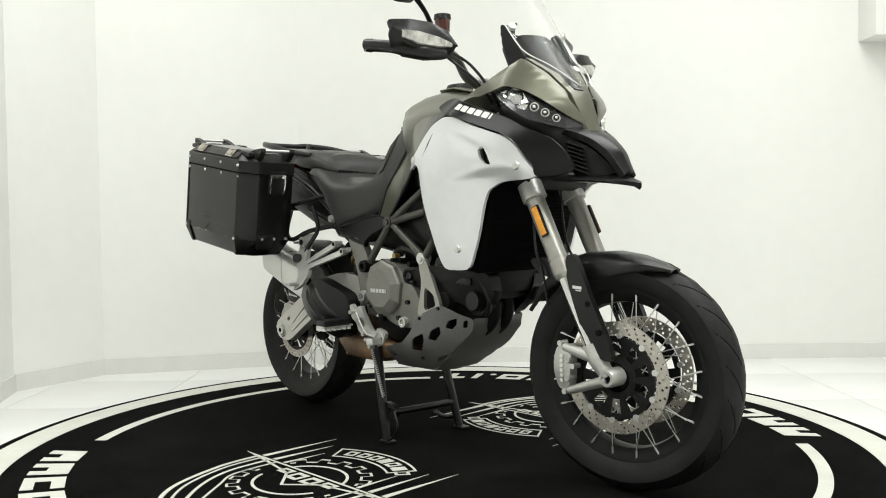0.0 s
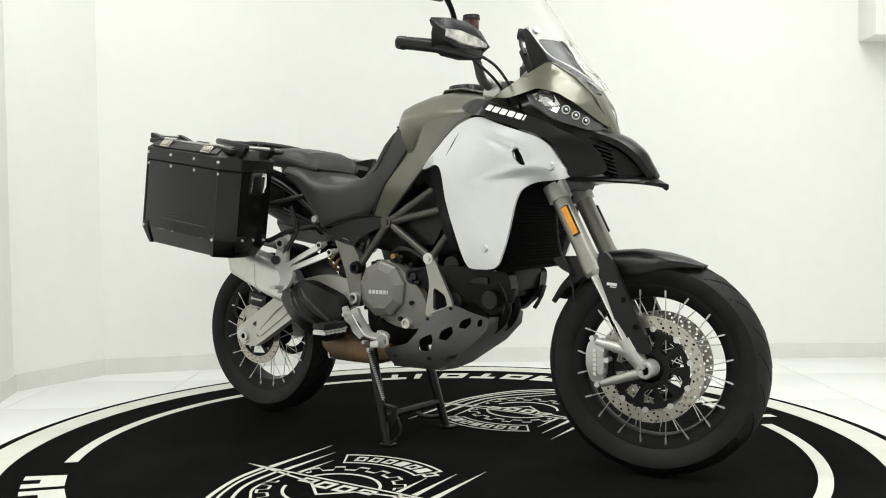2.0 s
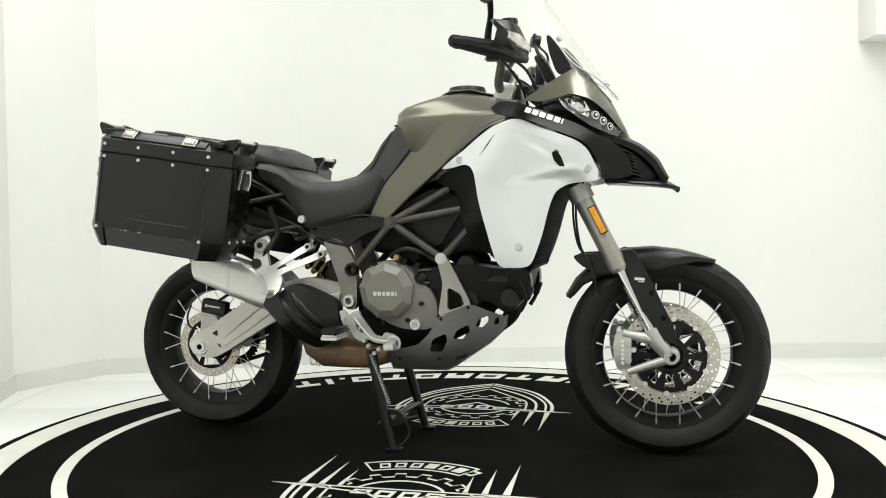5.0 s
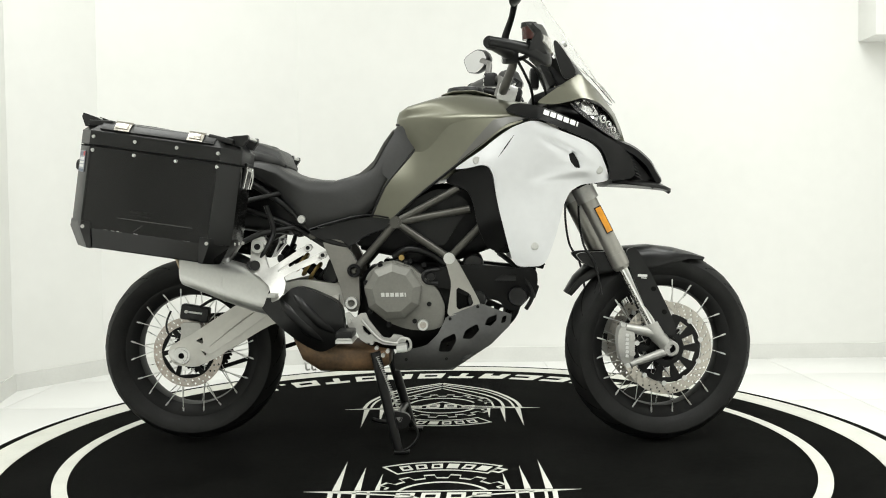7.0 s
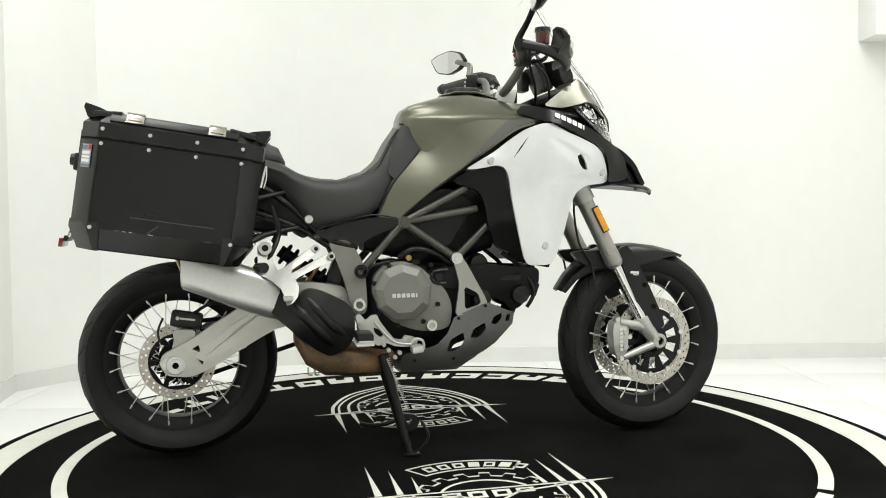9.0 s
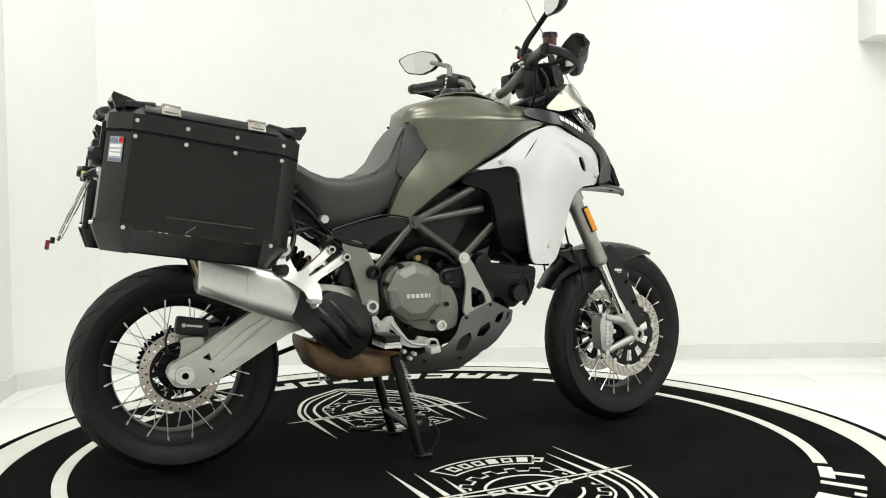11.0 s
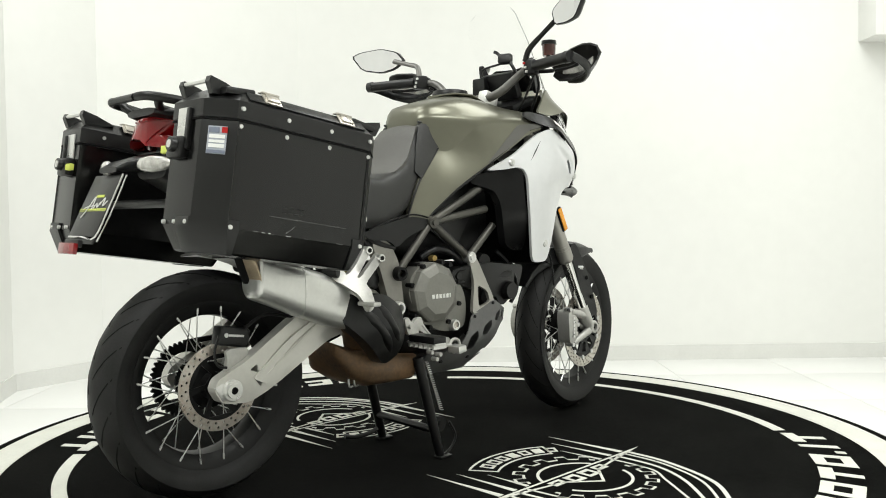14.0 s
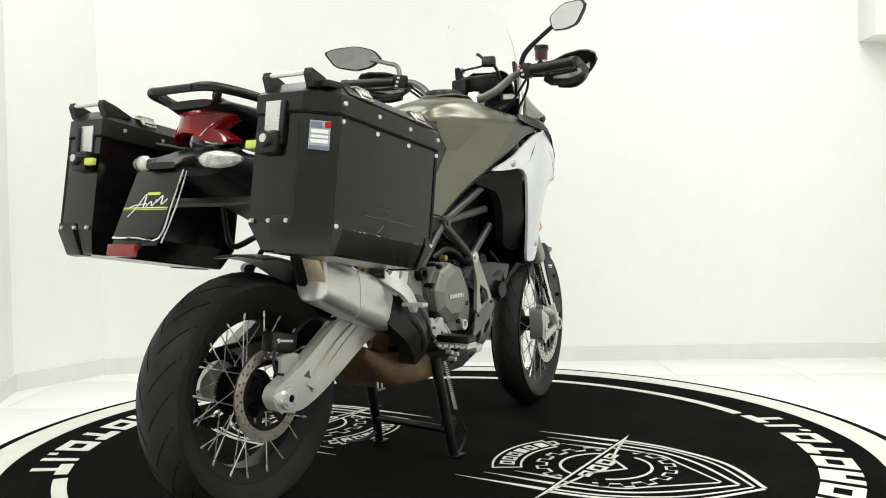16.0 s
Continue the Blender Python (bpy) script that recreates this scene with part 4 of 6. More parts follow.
    part("raised_bar", box((0.105, 0.008, 0.022), (0.245, s * 0.131, 0.560), (0, 2, s * 4), 0.004), "black", bc)
    part("raised_rim", tube([(0.045, s * 0.146, 0.545), (0.01, s * 0.147, 0.548), (-0.003, s * 0.147, 0.566), (0.01, s * 0.147, 0.584), (0.05, s * 0.146, 0.588)], 0.007, 8), "black", bc)
    part("pulley_boss", rod((0.022, s * 0.13, 0.566), (0.022, s * 0.152, 0.566), 0.014, 0.012, 20), "black", bc)
    for x, z in ((0.17, 0.49), (0.30, 0.50), (0.16, 0.605)):
        part("pulley_boss", rod((x, s * 0.10, z), (x, s * 0.135, z), 0.034, 0.028, 24), "black", bc)
    # bracket and skid plate
    part("engine_bracket", panel([(0.066, 0.628), (0.098, 0.632), (0.118, 0.600), (0.182, 0.480), (0.16, 0.462), (0.072, 0.437), (0.089, 0.545)],
                                 [(0.07, 0.63, 0.150), (0.18, 0.48, 0.158), (0.072, 0.44, 0.160), (0.1, 0.55, 0.154)], 0.012, s,
                                 [[(0.104, 0.535), (0.148, 0.512), (0.160, 0.476), (0.104, 0.458)]], 0.02, 0.12), "fork", bike, "triangular light grey engine bracket")
    SK = [(-0.10, 0.322), (0.007, 0.348), (0.045, 0.385), (0.071, 0.439), (0.18, 0.482), (0.243, 0.454), (0.282, 0.440), (0.276, 0.405), (0.215, 0.345), (0.088, 0.258), (-0.10, 0.256)]
    SKV = [(-0.1, 0.32, 0.155), (0.07, 0.435, 0.160), (0.18, 0.48, 0.158), (0.28, 0.43, 0.112), (0.09, 0.262, 0.095), (-0.1, 0.26, 0.10), (0.1, 0.33, 0.150), (0.2, 0.38, 0.142), (0.0, 0.30, 0.150)]
    sk = part("skid_plate_side", panel(SK, SKV, 0.005, s, [[(0.043, 0.326), (0.055, 0.366), (0.098, 0.386), (0.103, 0.362), (0.083, 0.324)], [(0.121, 0.368), (0.133, 0.396), (0.172, 0.415), (0.176, 0.392), (0.150, 0.365)],
                                                          [(0.193, 0.410), (0.203, 0.432), (0.233, 0.443), (0.232, 0.423), (0.214, 0.405)], [(0.247, 0.412), (0.252, 0.434), (0.266, 0.438), (0.262, 0.414)], [(0.115, 0.291), (0.129, 0.307), (0.175, 0.322), (0.166, 0.306)], [(0.215, 0.345), (0.228, 0.36), (0.272, 0.374), (0.264, 0.359)]], 0.02, 0.1), "skid", bike, "grey skid plate side with angular cut-outs")
    hsk = surface(SKV)
    for x, z in ((0.083, 0.432), (0.172, 0.470), (0.07, 0.30), (-0.06, 0.30)):
        y = s * hsk(x, z)
        part("skid_bolt", rod((x, y - s * 0.004, z), (x, y + s * 0.004, z), 0.006, 0.005, 12), "darkmetal", sk)
rings = []
for x, z, hw in ((-0.10, 0.256, 0.10), (0.088, 0.256, 0.095), (0.215, 0.343, 0.118), (0.276, 0.403, 0.112), (0.283, 0.438, 0.108)):
    rings.append([Vector((x, -hw, z)), Vector((x, 0, z - 0.006)), Vector((x, hw, z)), Vector((x, hw, z + 0.005)), Vector((x, 0, z + 0.0)), Vector((x, -hw, z + 0.005))])
part("skid_plate_base", loft(rings), "skid", bike, "grey skid plate underside")

# radiator
rad = part("radiator", box((0.04, 0.38, 0.29), (0.395, 0, 0.735), (0, 14, 0), 0.006), "radiator", bike, "black radiator with fine fins")
for k in range(26):
    z = -0.13 + k * 0.0104
    c = pose(0.395, 0, 0.735, 0, 14, 0) @ Vector((0.0215, 0, z))
    part("fin", box((0.005, 0.34, 0.0028), c, (0, 14, 0)), "radiator", rad)
part("oil_cooler", box((0.03, 0.17, 0.07), (0.345, 0, 0.56), (0, 10, 0), 0.006), "darkmetal", bike, "dark oil cooler")
for s in (-1, 1):
    part("exhaust_header", tube([(0.28, s * 0.03, 0.52), (0.30, s * 0.03, 0.47), (0.27, s * 0.03, 0.41), (0.18, s * 0.03, 0.36)], 0.018, 12), "darkmetal", bike, "dark exhaust header")

# exhaust
part("collector", loft([superring((u, -0.02, z), hw, hh, 20, 4.5) for u, z, hw, hh in ((-0.435, 0.375, 0.07, 0.02), (-0.40, 0.335, 0.11, 0.045), (-0.34, 0.31, 0.125, 0.055), (-0.25, 0.30, 0.13, 0.045), (-0.17, 0.295, 0.12, 0.04), (-0.12, 0.30, 0.08, 0.03))]), "rust", bike, "brown heat-stained exhaust collector box")
sil = part("silencer", loft([superring((u, -0.176, z), hw, hh, 28, 3.4) for u, z, hw, hh in ((-0.768, 0.618, 0.044, 0.060), (-0.762, 0.617, 0.050, 0.067), (-0.70, 0.590, 0.051, 0.064), (-0.62, 0.561, 0.051, 0.068), (-0.54, 0.535, 0.050, 0.071), (-0.48, 0.512, 0.044, 0.064), (-0.44, 0.49, 0.03, 0.04))]), "silencer", bike, "brushed metal silencer")
part("end_cap", box((0.006, 0.056, 0.104), (-0.7695, -0.194, 0.617), (0, -20, 0), 0.002), "tan", sil, "tan end cap")
part("outlet", box((0.02, 0.040, 0.114), (-0.7675, -0.150, 0.619), (0, -20, 0), 0.010), "groove", sil, "dark slot outlet")
part("silencer_strap", loft([superring((u, -0.176, z), 0.0525, 0.069, 28, 3.4) for u, z in ((-0.634, 0.566), (-0.628, 0.564))]), "alu", sil)
HS = [(-0.536, 0.543), (-0.505, 0.559), (-0.459, 0.541), (-0.446, 0.509), (-0.402, 0.547), (-0.351, 0.536), (-0.261, 0.488), (-0.25, 0.4), (-0.274, 0.355), (-0.328, 0.328), (-0.374, 0.355), (-0.456, 0.427), (-0.51, 0.476)]
HSV = [(-0.527, 0.557, 0.205), (-0.43, 0.56, 0.225), (-0.27, 0.475, 0.195), (-0.255, 0.4, 0.19), (-0.34, 0.335, 0.19), (-0.5, 0.47, 0.222), (-0.40, 0.46, 0.255), (-0.33, 0.42, 0.235)]
hs = part("heat_shield", panel(HS, HSV, 0.05, -1, (), 0.025), "black", bike, "ribbed black plastic heat shield")
hhs = surface(HSV)
for line in ([(-0.455, 0.515), (-0.415, 0.470), (-0.36, 0.410), (-0.31, 0.360)], [(-0.415, 0.535), (-0.375, 0.485), (-0.325, 0.430), (-0.275, 0.390)]):
    part("rib", tube([(a, -hhs(a, b) + 0.012, b) for a, b in line], [0.006, 0.018, 0.018, 0.006], 14, 8), "black", hs)
part("inlet_pipe", tube([(-0.47, -0.17, 0.49), (-0.42, -0.14, 0.45), (-0.38, -0.10, 0.40), (-0.34, -0.06, 0.34)], 0.028, 14), "rust", bike, "brown link pipe")
for k in (0, 1):
    part("collector_hook", tube([(-0.395 + 0.02 * k, -0.10, 0.285), (-0.392 + 0.02 * k, -0.10, 0.262), (-0.380 + 0.02 * k, -0.10, 0.262)], 0.003, 8), "alu", bike)
for s in (-1, 1):
    if s < 0:
        hg = part("footrest_hanger", panel([(-0.546, 0.684), (-0.537, 0.7), (-0.51, 0.701), (-0.496, 0.678), (-0.502, 0.645), (-0.494, 0.62), (-0.484, 0.599), (-0.376, 0.673), (-0.364, 0.676), (-0.355, 0.664), (-0.363, 0.654), (-0.456, 0.595), (-0.451, 0.59), (-0.331, 0.648), (-0.315, 0.653), (-0.309, 0.639), (-0.319, 0.628), (-0.435, 0.577), (-0.425, 0.556), (-0.428, 0.527), (-0.444, 0.508), (-0.463, 0.5), (-0.469, 0.528), (-0.478, 0.55), (-0.508, 0.575), (-0.536, 0.589), (-0.544, 0.618)],
                                           [(-0.53, 0.66, 0.192), (-0.36, 0.66, 0.160), (-0.33, 0.64, 0.160), (-0.44, 0.60, 0.218), (-0.45, 0.53, 0.264), (-0.46, 0.56, 0.246), (-0.50, 0.60, 0.212)], 0.016, s, (), 0.02, 0.12, 1), "cast", bike, "bright cast footrest hanger", smooth=25)
        for a in ((-0.368, 0.664), (-0.321, 0.64)):
            lug = rod((a[0], s * 0.150, a[1]), (a[0], s * 0.172, a[1]), 0.0115, seg=18)
            part("lug", lug, "alu", hg)
            part("bolt", rod((a[0], s * 0.165, a[1]), (a[0], s * 0.174, a[1]), 0.0065, seg=12), "darkmetal", hg)
        bs = rod((-0.522, s * 0.172, 0.670), (-0.522, s * 0.205, 0.670), 0.020, seg=20)
        part("boss", bs, "alu", hg)
        part("bolt", rod((-0.522, s * 0.19, 0.670), (-0.522, s * 0.208, 0.670), 0.010, seg=12), "darkmetal", hg)
        peg = box((0.028, 0.07, 0.012), (-0.458, s * 0.275, 0.523), (0, 0, 0), 0.004)
        part("pillion_footrest", peg, "cast", bike, "ribbed aluminium pillion footrest")
    pr = part("rider_footrest", box((0.044, 0.125, 0.008), (-0.236, s * 0.265, 0.391), (0, 0, 0), 0.005), "alu", bike, "rider footrest with rubber pad")
    part("rubber_pad", box((0.05, 0.11, 0.022), (-0.236, s * 0.27, 0.403), (0, 0, 0), 0.006), "black", pr)
    for k in range(6):
        part("tooth", box((0.052, 0.006, 0.010), (-0.236, s * (0.22 + 0.02 * k), 0.383)), "alu", pr)
    part("footrest_plate", panel([(-0.252, 0.454), (-0.237, 0.46), (-0.22, 0.439), (-0.202, 0.454), (-0.184, 0.456), (-0.176, 0.436), (-0.153, 0.405), (-0.131, 0.378), (-0.107, 0.374), (-0.097, 0.388), (-0.068, 0.382), (-0.056, 0.371), (-0.061, 0.353), (-0.097, 0.352), (-0.129, 0.355), (-0.154, 0.366), (-0.182, 0.358), (-0.203, 0.372), (-0.214, 0.396), (-0.24, 0.411)], 0.190, 0.014, s, [[(-0.196, 0.417), (-0.178, 0.409), (-0.164, 0.391), (-0.175, 0.384), (-0.192, 0.399)]], 0.02, 0.12, 1), "cast", bike, "cast footrest bracket", smooth=25)
pd = part("brake_pedal", tube([(-0.195, -0.205, 0.435), (-0.165, -0.21, 0.400), (-0.13, -0.215, 0.370), (-0.08, -0.215, 0.362)], [0.004, 0.004, 0.004, 0.004], 10, 6, None, 0.6), "cast", bike, "aluminium brake pedal")
part("pedal_tread", box((0.034, 0.05, 0.022), (-0.066, -0.225, 0.350), (0, -8, 0), 0.004), "alu", pd, "toothed pedal tread")
part("pedal_loop", tube([(-0.085, -0.21, 0.362), (-0.07, -0.21, 0.378), (-0.045, -0.21, 0.372), (-0.043, -0.21, 0.345), (-0.07, -0.21, 0.335)], 0.0045, 8), "cast", pd)
for x, z in ((-0.235, 0.432), (-0.15, 0.345), (-0.115, 0.335), (-0.165, 0.362), (-0.13, 0.322)):
    part("linkage_bolt", rod((x, -0.18, z), (x, -0.203, z), 0.0065, seg=12), "cast", pd)

# stand
st = part("centre_stand", tube([(-0.160, -0.145, 0.325), (-0.125, -0.155, 0.17), (-0.086, -0.165, 0.006)], [0.017, 0.0165, 0.014], 12, 4), "black", bike, "black centre stand, both legs down")
part("leg", tube([(-0.150, 0.13, 0.325), (-0.105, 0.138, 0.17), (-0.058, 0.146, 0.006)], [0.017, 0.0165, 0.014], 12, 4), "black", st)
part("foot", box((0.05, 0.036, 0.008), (-0.076, -0.168, 0.006), (0, 0, 0), 0.003), "black", st)
part("foot", box((0.05, 0.036, 0.008), (-0.048, 0.148, 0.006), (0, 0, 0), 0.003), "black", st)
part("crossbar", rod((-0.106, -0.158, 0.092), (-0.082, 0.143, 0.092), 0.012, seg=12), "black", st)
part("gusset", panel([(-0.118, 0.135), (-0.060, 0.128), (-0.045, 0.108), (-0.060, 0.078), (-0.105, 0.078)], 0.155, 0.02, -1, [[(-0.095, 0.115), (-0.07, 0.115), (-0.083, 0.095)]], 0.02), "black", st)
part("foot_lever", tube([(-0.045, -0.165, 0.11), (-0.022, -0.17, 0.062), (-0.045, -0.17, 0.025), (-0.075, -0.168, 0.008)], 0.004, 8), "black", st)
part("tail_lever", tube([(-0.068, 0.145, 0.045), (-0.12, 0.15, 0.030), (-0.17, 0.16, 0.026), (-0.205, 0.165, 0.034)], 0.008, 8), "black", st)
coil = [Vector((-0.150 + 0.062 * f / 90, -0.175, 0.315 - 0.16 * f / 90)) + Vector((0.0055 * math.cos(f * 1.6), 0.0055 * math.sin(f * 1.6), 0)) for f in range(91)]
part("stand_spring", tube(coil, 0.0014, 6, 2), "steel", st, "steel coil spring")

# swingarm, shock, chain
for s in (-1, 1):
    sa = part("swingarm", panel([(-0.845, 0.318), (-0.835, 0.345), (-0.79, 0.370), (-0.756, 0.387), (-0.633, 0.466), (-0.53, 0.530), (-0.40, 0.560), (-0.27, 0.54), (-0.25, 0.46), (-0.485, 0.420), (-0.541, 0.391), (-0.69, 0.302), (-0.749, 0.275), (-0.823, 0.281)],
                                [(-0.84, 0.32, 0.118), (-0.75, 0.33, 0.130), (-0.5, 0.45, 0.135), (-0.3, 0.48, 0.10), (-0.63, 0.40, 0.135), (-0.75, 0.28, 0.125), (-0.63, 0.46, 0.128)], 0.038, s, [[(-0.748, 0.362), (-0.725, 0.376), (-0.722, 0.352)], [(-0.735, 0.338), (-0.71, 0.34), (-0.715, 0.312)]], 0.025, 0.15), "swing", bike, "grey cast aluminium swingarm")
    part("swingarm_crease", tube([(-0.70, s * 0.1385, 0.345), (-0.60, s * 0.1435, 0.425), (-0.50, s * 0.1435, 0.492)], [0.001, 0.004, 0.001], 8), "swing", sa)
    part("swingarm_face", panel([(-0.742, 0.340), (-0.63, 0.432), (-0.51, 0.500), (-0.47, 0.475), (-0.58, 0.395), (-0.70, 0.318)], [(-0.74, 0.34, 0.137), (-0.63, 0.43, 0.140), (-0.5, 0.45, 0.143), (-0.6, 0.39, 0.143), (-0.7, 0.32, 0.138)], 0.02, s, (), 0.025, 0.1), "swing", sa)
    ax = lathe([(0.009, 0.0), (0.010, 0.016), (0.020, 0.016), (0.0205, 0.010), (0.027, 0.010), (0.030, 0.004), (0.030, -0.03)], 30)
    bmesh.ops.transform(ax, matrix=Matrix.Translation((-0.795, s * 0.118, 0.314)) @ Matrix.Diagonal((1, s, 1, 1)), verts=ax.verts)
    part("axle_nut", ax, "alu", sa, "machined axle nut")
    # a near-black plug gives the bore its shade
    part("axle_bore", rod((-0.795, s * 0.10, 0.314), (-0.795, s * 0.1325, 0.314), 0.0095, seg=16), "groove", sa, "dark plug, shade of the axle bore as colour")
    part("chain_adjuster", box((0.05, 0.012, 0.045), (-0.812, s * 0.115, 0.318), (0, -30, 0), 0.004), "alu", sa)
part("swingarm_bridge", loft([superring((u, 0, z), 0.115, 0.028, 16, 4) for u, z in ((-0.50, 0.445), (-0.40, 0.47), (-0.28, 0.485))]), "swing", bike)
cal = part("rear_caliper", box((0.095, 0.04, 0.052), (-0.765, -0.098, 0.447), (0, 10, 0), 0.010), "black", bike, "black rear brake caliper with white mark")
part("white_mark", box((0.045, 0.002, 0.006), (-0.760, -0.1185, 0.450), (0, 8, 0)), "white", cal)
part("white_mark", rod((-0.79, -0.116, 0.454), (-0.79, -0.1195, 0.454), 0.006, seg=16), "white", cal)
part("caliper_bracket", panel([(-0.805, 0.42), (-0.74, 0.42), (-0.735, 0.40), (-0.775, 0.35), (-0.81, 0.352), (-0.80, 0.39)], 0.108, 0.012, -1), "cast", bike, "cast caliper bracket")
part("brake_hose", tube([(-0.74, -0.10, 0.47), (-0.68, -0.10, 0.50), (-0.60, -0.11, 0.49), (-0.52, -0.12, 0.49)], 0.005, 8), "black", bike, "black brake hose")
part("sensor_cable", tube([(-0.83, -0.12, 0.46), (-0.845, -0.122, 0.42), (-0.838, -0.122, 0.385), (-0.81, -0.12, 0.375)], 0.0035, 8), "black", bike)
sh = part("shock_absorber", rod((-0.475, -0.02, 0.655), (-0.33, -0.02, 0.55), 0.020, seg=18), "darkmetal", bike, "rear shock absorber with gold spring")
for k in range(6):
    c = Vector((-0.475, -0.02, 0.655)).lerp(Vector((-0.33, -0.02, 0.55)), 0.12 + 0.15 * k)
    bm = lathe([(0.032 + 0.0060 * math.cos(a), 0.0060 * math.sin(a)) for a in [2 * math.pi * j / 8 for j in range(8)]], 24, closed=True)
    bmesh.ops.transform(bm, matrix=Matrix.Translation(c) @ Vector((-0.145, 0, 0.105)).to_track_quat("Y", "Z").to_matrix().to_4x4(), verts=bm.verts)
    part("spring_coil", bm, "gold" if k in (2, 3, 4) else "darkmetal", sh)
part("shock_reservoir", box((0.05, 0.06, 0.075), (-0.300, -0.085, 0.585), (0, 20, 0), 0.012), "black", bike, "black box behind the heat shield")
for z0, z1 in ((0.416, 0.455), (0.215, 0.385)):
    ch = box((0.56, 0.012, 0.014), (-0.52, 0.095, (z0 + z1) / 2), (0, -math.degrees(math.atan2(z1 - z0, 0.54)), 0), 0.002)
    part("chain_run", ch, "darkmetal", bike, "dark drive chain")
part("hugger", loft([[Vector((-0.79 + rr * math.cos(a), y, 0.316 + rr * math.sin(a))) for rr, y in ((0.345, -0.085), (0.352, -0.05), (0.354, 0), (0.352, 0.05), (0.345, 0.085), (0.340, 0.085), (0.348, 0), (0.340, -0.085))] for a in [radians(25 + 8.5 * k) for k in range(9)]]), "black", bike, "black rear wheel hugger")
part("under_tail", loft([superring((u, 0, z), hw, hh, 16, 4) for u, z, hw, hh in ((-0.45, 0.76, 0.10, 0.06), (-0.62, 0.79, 0.11, 0.07), (-0.80, 0.86, 0.11, 0.06), (-0.93, 0.90, 0.08, 0.035))]), "black", bike, "black under-tail mudguard")

# ---- front end ----
before = set(bike.children)
for s in (-1, 1):
    top, mid, low = Vector((0.405, s * 0.105, 1.06)), Vector((0.640, s * 0.105, 0.592)), Vector((0.752, s * 0.105, 0.372))
    fl = part("fork_leg", rod(top, mid, 0.0275, seg=24), "fork", bike, "grey upside-down fork leg")
    d = (mid - top).normalized()
    col = rod(mid - d * 0.045, mid - d * 0.004, 0.0300, seg=24)
    rod(mid - d * 0.004, mid + d * 0.008, 0.030, 0.0245, 24, col)
    rod(mid - d * 0.058, mid - d * 0.050, 0.0290, seg=24, bm=col)
    part("collar", col, "fork", fl)
    part("stanchion", rod(mid, low, 0.0205, seg=24), "chrome", fl, "polished fork stanchion")
    rc = Matrix.Translation((0.577, s * 0.133, 0.744)) @ Vector((0.235, 0, -0.468)).to_track_quat("-Z", "Y").to_matrix().to_4x4()
    bm = box((0.024, 0.010, 0.094), (0, 0, 0), (0, 0, 0), 0.003)
    ang = math.degrees(math.atan2(0.235, 0.468))
    bmesh.ops.transform(bm, matrix=pose(0.577, s * 0.1345, 0.744, 0, -ang, 0), verts=bm.verts)
    part("reflector_base", bm, "black", fl)
    bm = box((0.019, 0.006, 0.086), (0, 0, 0), (0, 0, 0), 0.002)
    bmesh.ops.transform(bm, matrix=pose(0.577, s * 0.1405, 0.744, 0, -ang, 0), verts=bm.verts)
    part("reflector", bm, "amber", fl, "amber reflector")
    cl = rod(top + d * 0.235, top + d * 0.285, 0.036, seg=24)
    part("fork_clamp", cl, "cast", bike, "cast fork clamp")
    # foot casting, axle clamp and caliper arm
    ft = part("fork_foot", tube([low - d * 0.04, low, (0.79, s * 0.105, 0.325)], [0.025, 0.027, 0.019], 14, 5), "cast", bike, "cast aluminium fork foot")
    ax = lathe([(0.014, -0.001), (0.0145, 0.012), (0.022, 0.012), (0.026, 0.006), (0.026, -0.045)], 30)
    bmesh.ops.transform(ax, matrix=Matrix.Translation((0.795, s * 0.114, 0.325)) @ Matrix.Diagonal((1, s, 1, 1)), verts=ax.verts)
    part("axle_end", ax, "cast", ft, "hollow axle end")
    # the hollow's shade is a near-black plug
    part("axle_hole", rod((0.795, s * 0.09, 0.325), (0.795, s * 0.1165, 0.325), 0.0142, seg=20), "groove", ft)
    for a, b, r in (((0.79, s * 0.11, 0.318), (0.665, s * 0.118, 0.275), 0.011), ((0.755, s * 0.11, 0.372), (0.650, s * 0.118, 0.395), 0.013)):
        part("caliper_arm", rod(a, b, r * 1.4, r, 12), "cast", ft)
    cp = part("front_caliper", panel([(0.630, 0.398), (0.662, 0.402), (0.678, 0.385), (0.676, 0.30), (0.664, 0.275), (0.635, 0.280), (0.624, 0.32), (0.622, 0.365)], [(0.63, 0.39, 0.128), (0.67, 0.38, 0.126), (0.67, 0.29, 0.126), (0.63, 0.29, 0.128), (0.65, 0.335, 0.134)], 0.055, s, (), 0.02), "cast", bike, "cast radial brake caliper")
    for z in (0.362, 0.312):
        part("piston_cap", rod((0.668, s * 0.11, z), (0.668, s * 0.1345, z - 0.0), 0.011, 0.0095, 18), "cast", cp)
    for k in range(6):
        part("raised_mark", box((0.010, 0.002, 0.009), (0.651, s * 0.1350, 0.372 - 0.0135 * k), (0, 8, 0)), "white", cp)
    for x, z in ((0.640, 0.405), (0.655, 0.272), (0.684, 0.345)):
        part("caliper_bolt", rod((x, s * 0.10, z), (x, s * 0.13, z), 0.008, seg=12), "alu", cp)
    part("pad_carrier", box((0.06, 0.02, 0.09), (0.662, s * 0.088, 0.335), (0, 0, 0), 0.004), "darkmetal", cp)
    part("hose", tube([(0.575, s * 0.10, 0.50), (0.555, s * 0.10, 0.60), (0.52, s * 0.09, 0.66), (0.505, s * 0.08, 0.76), (0.51, s * 0.07, 0.85)], 0.0038, 8), "black", bike, "black brake hose")
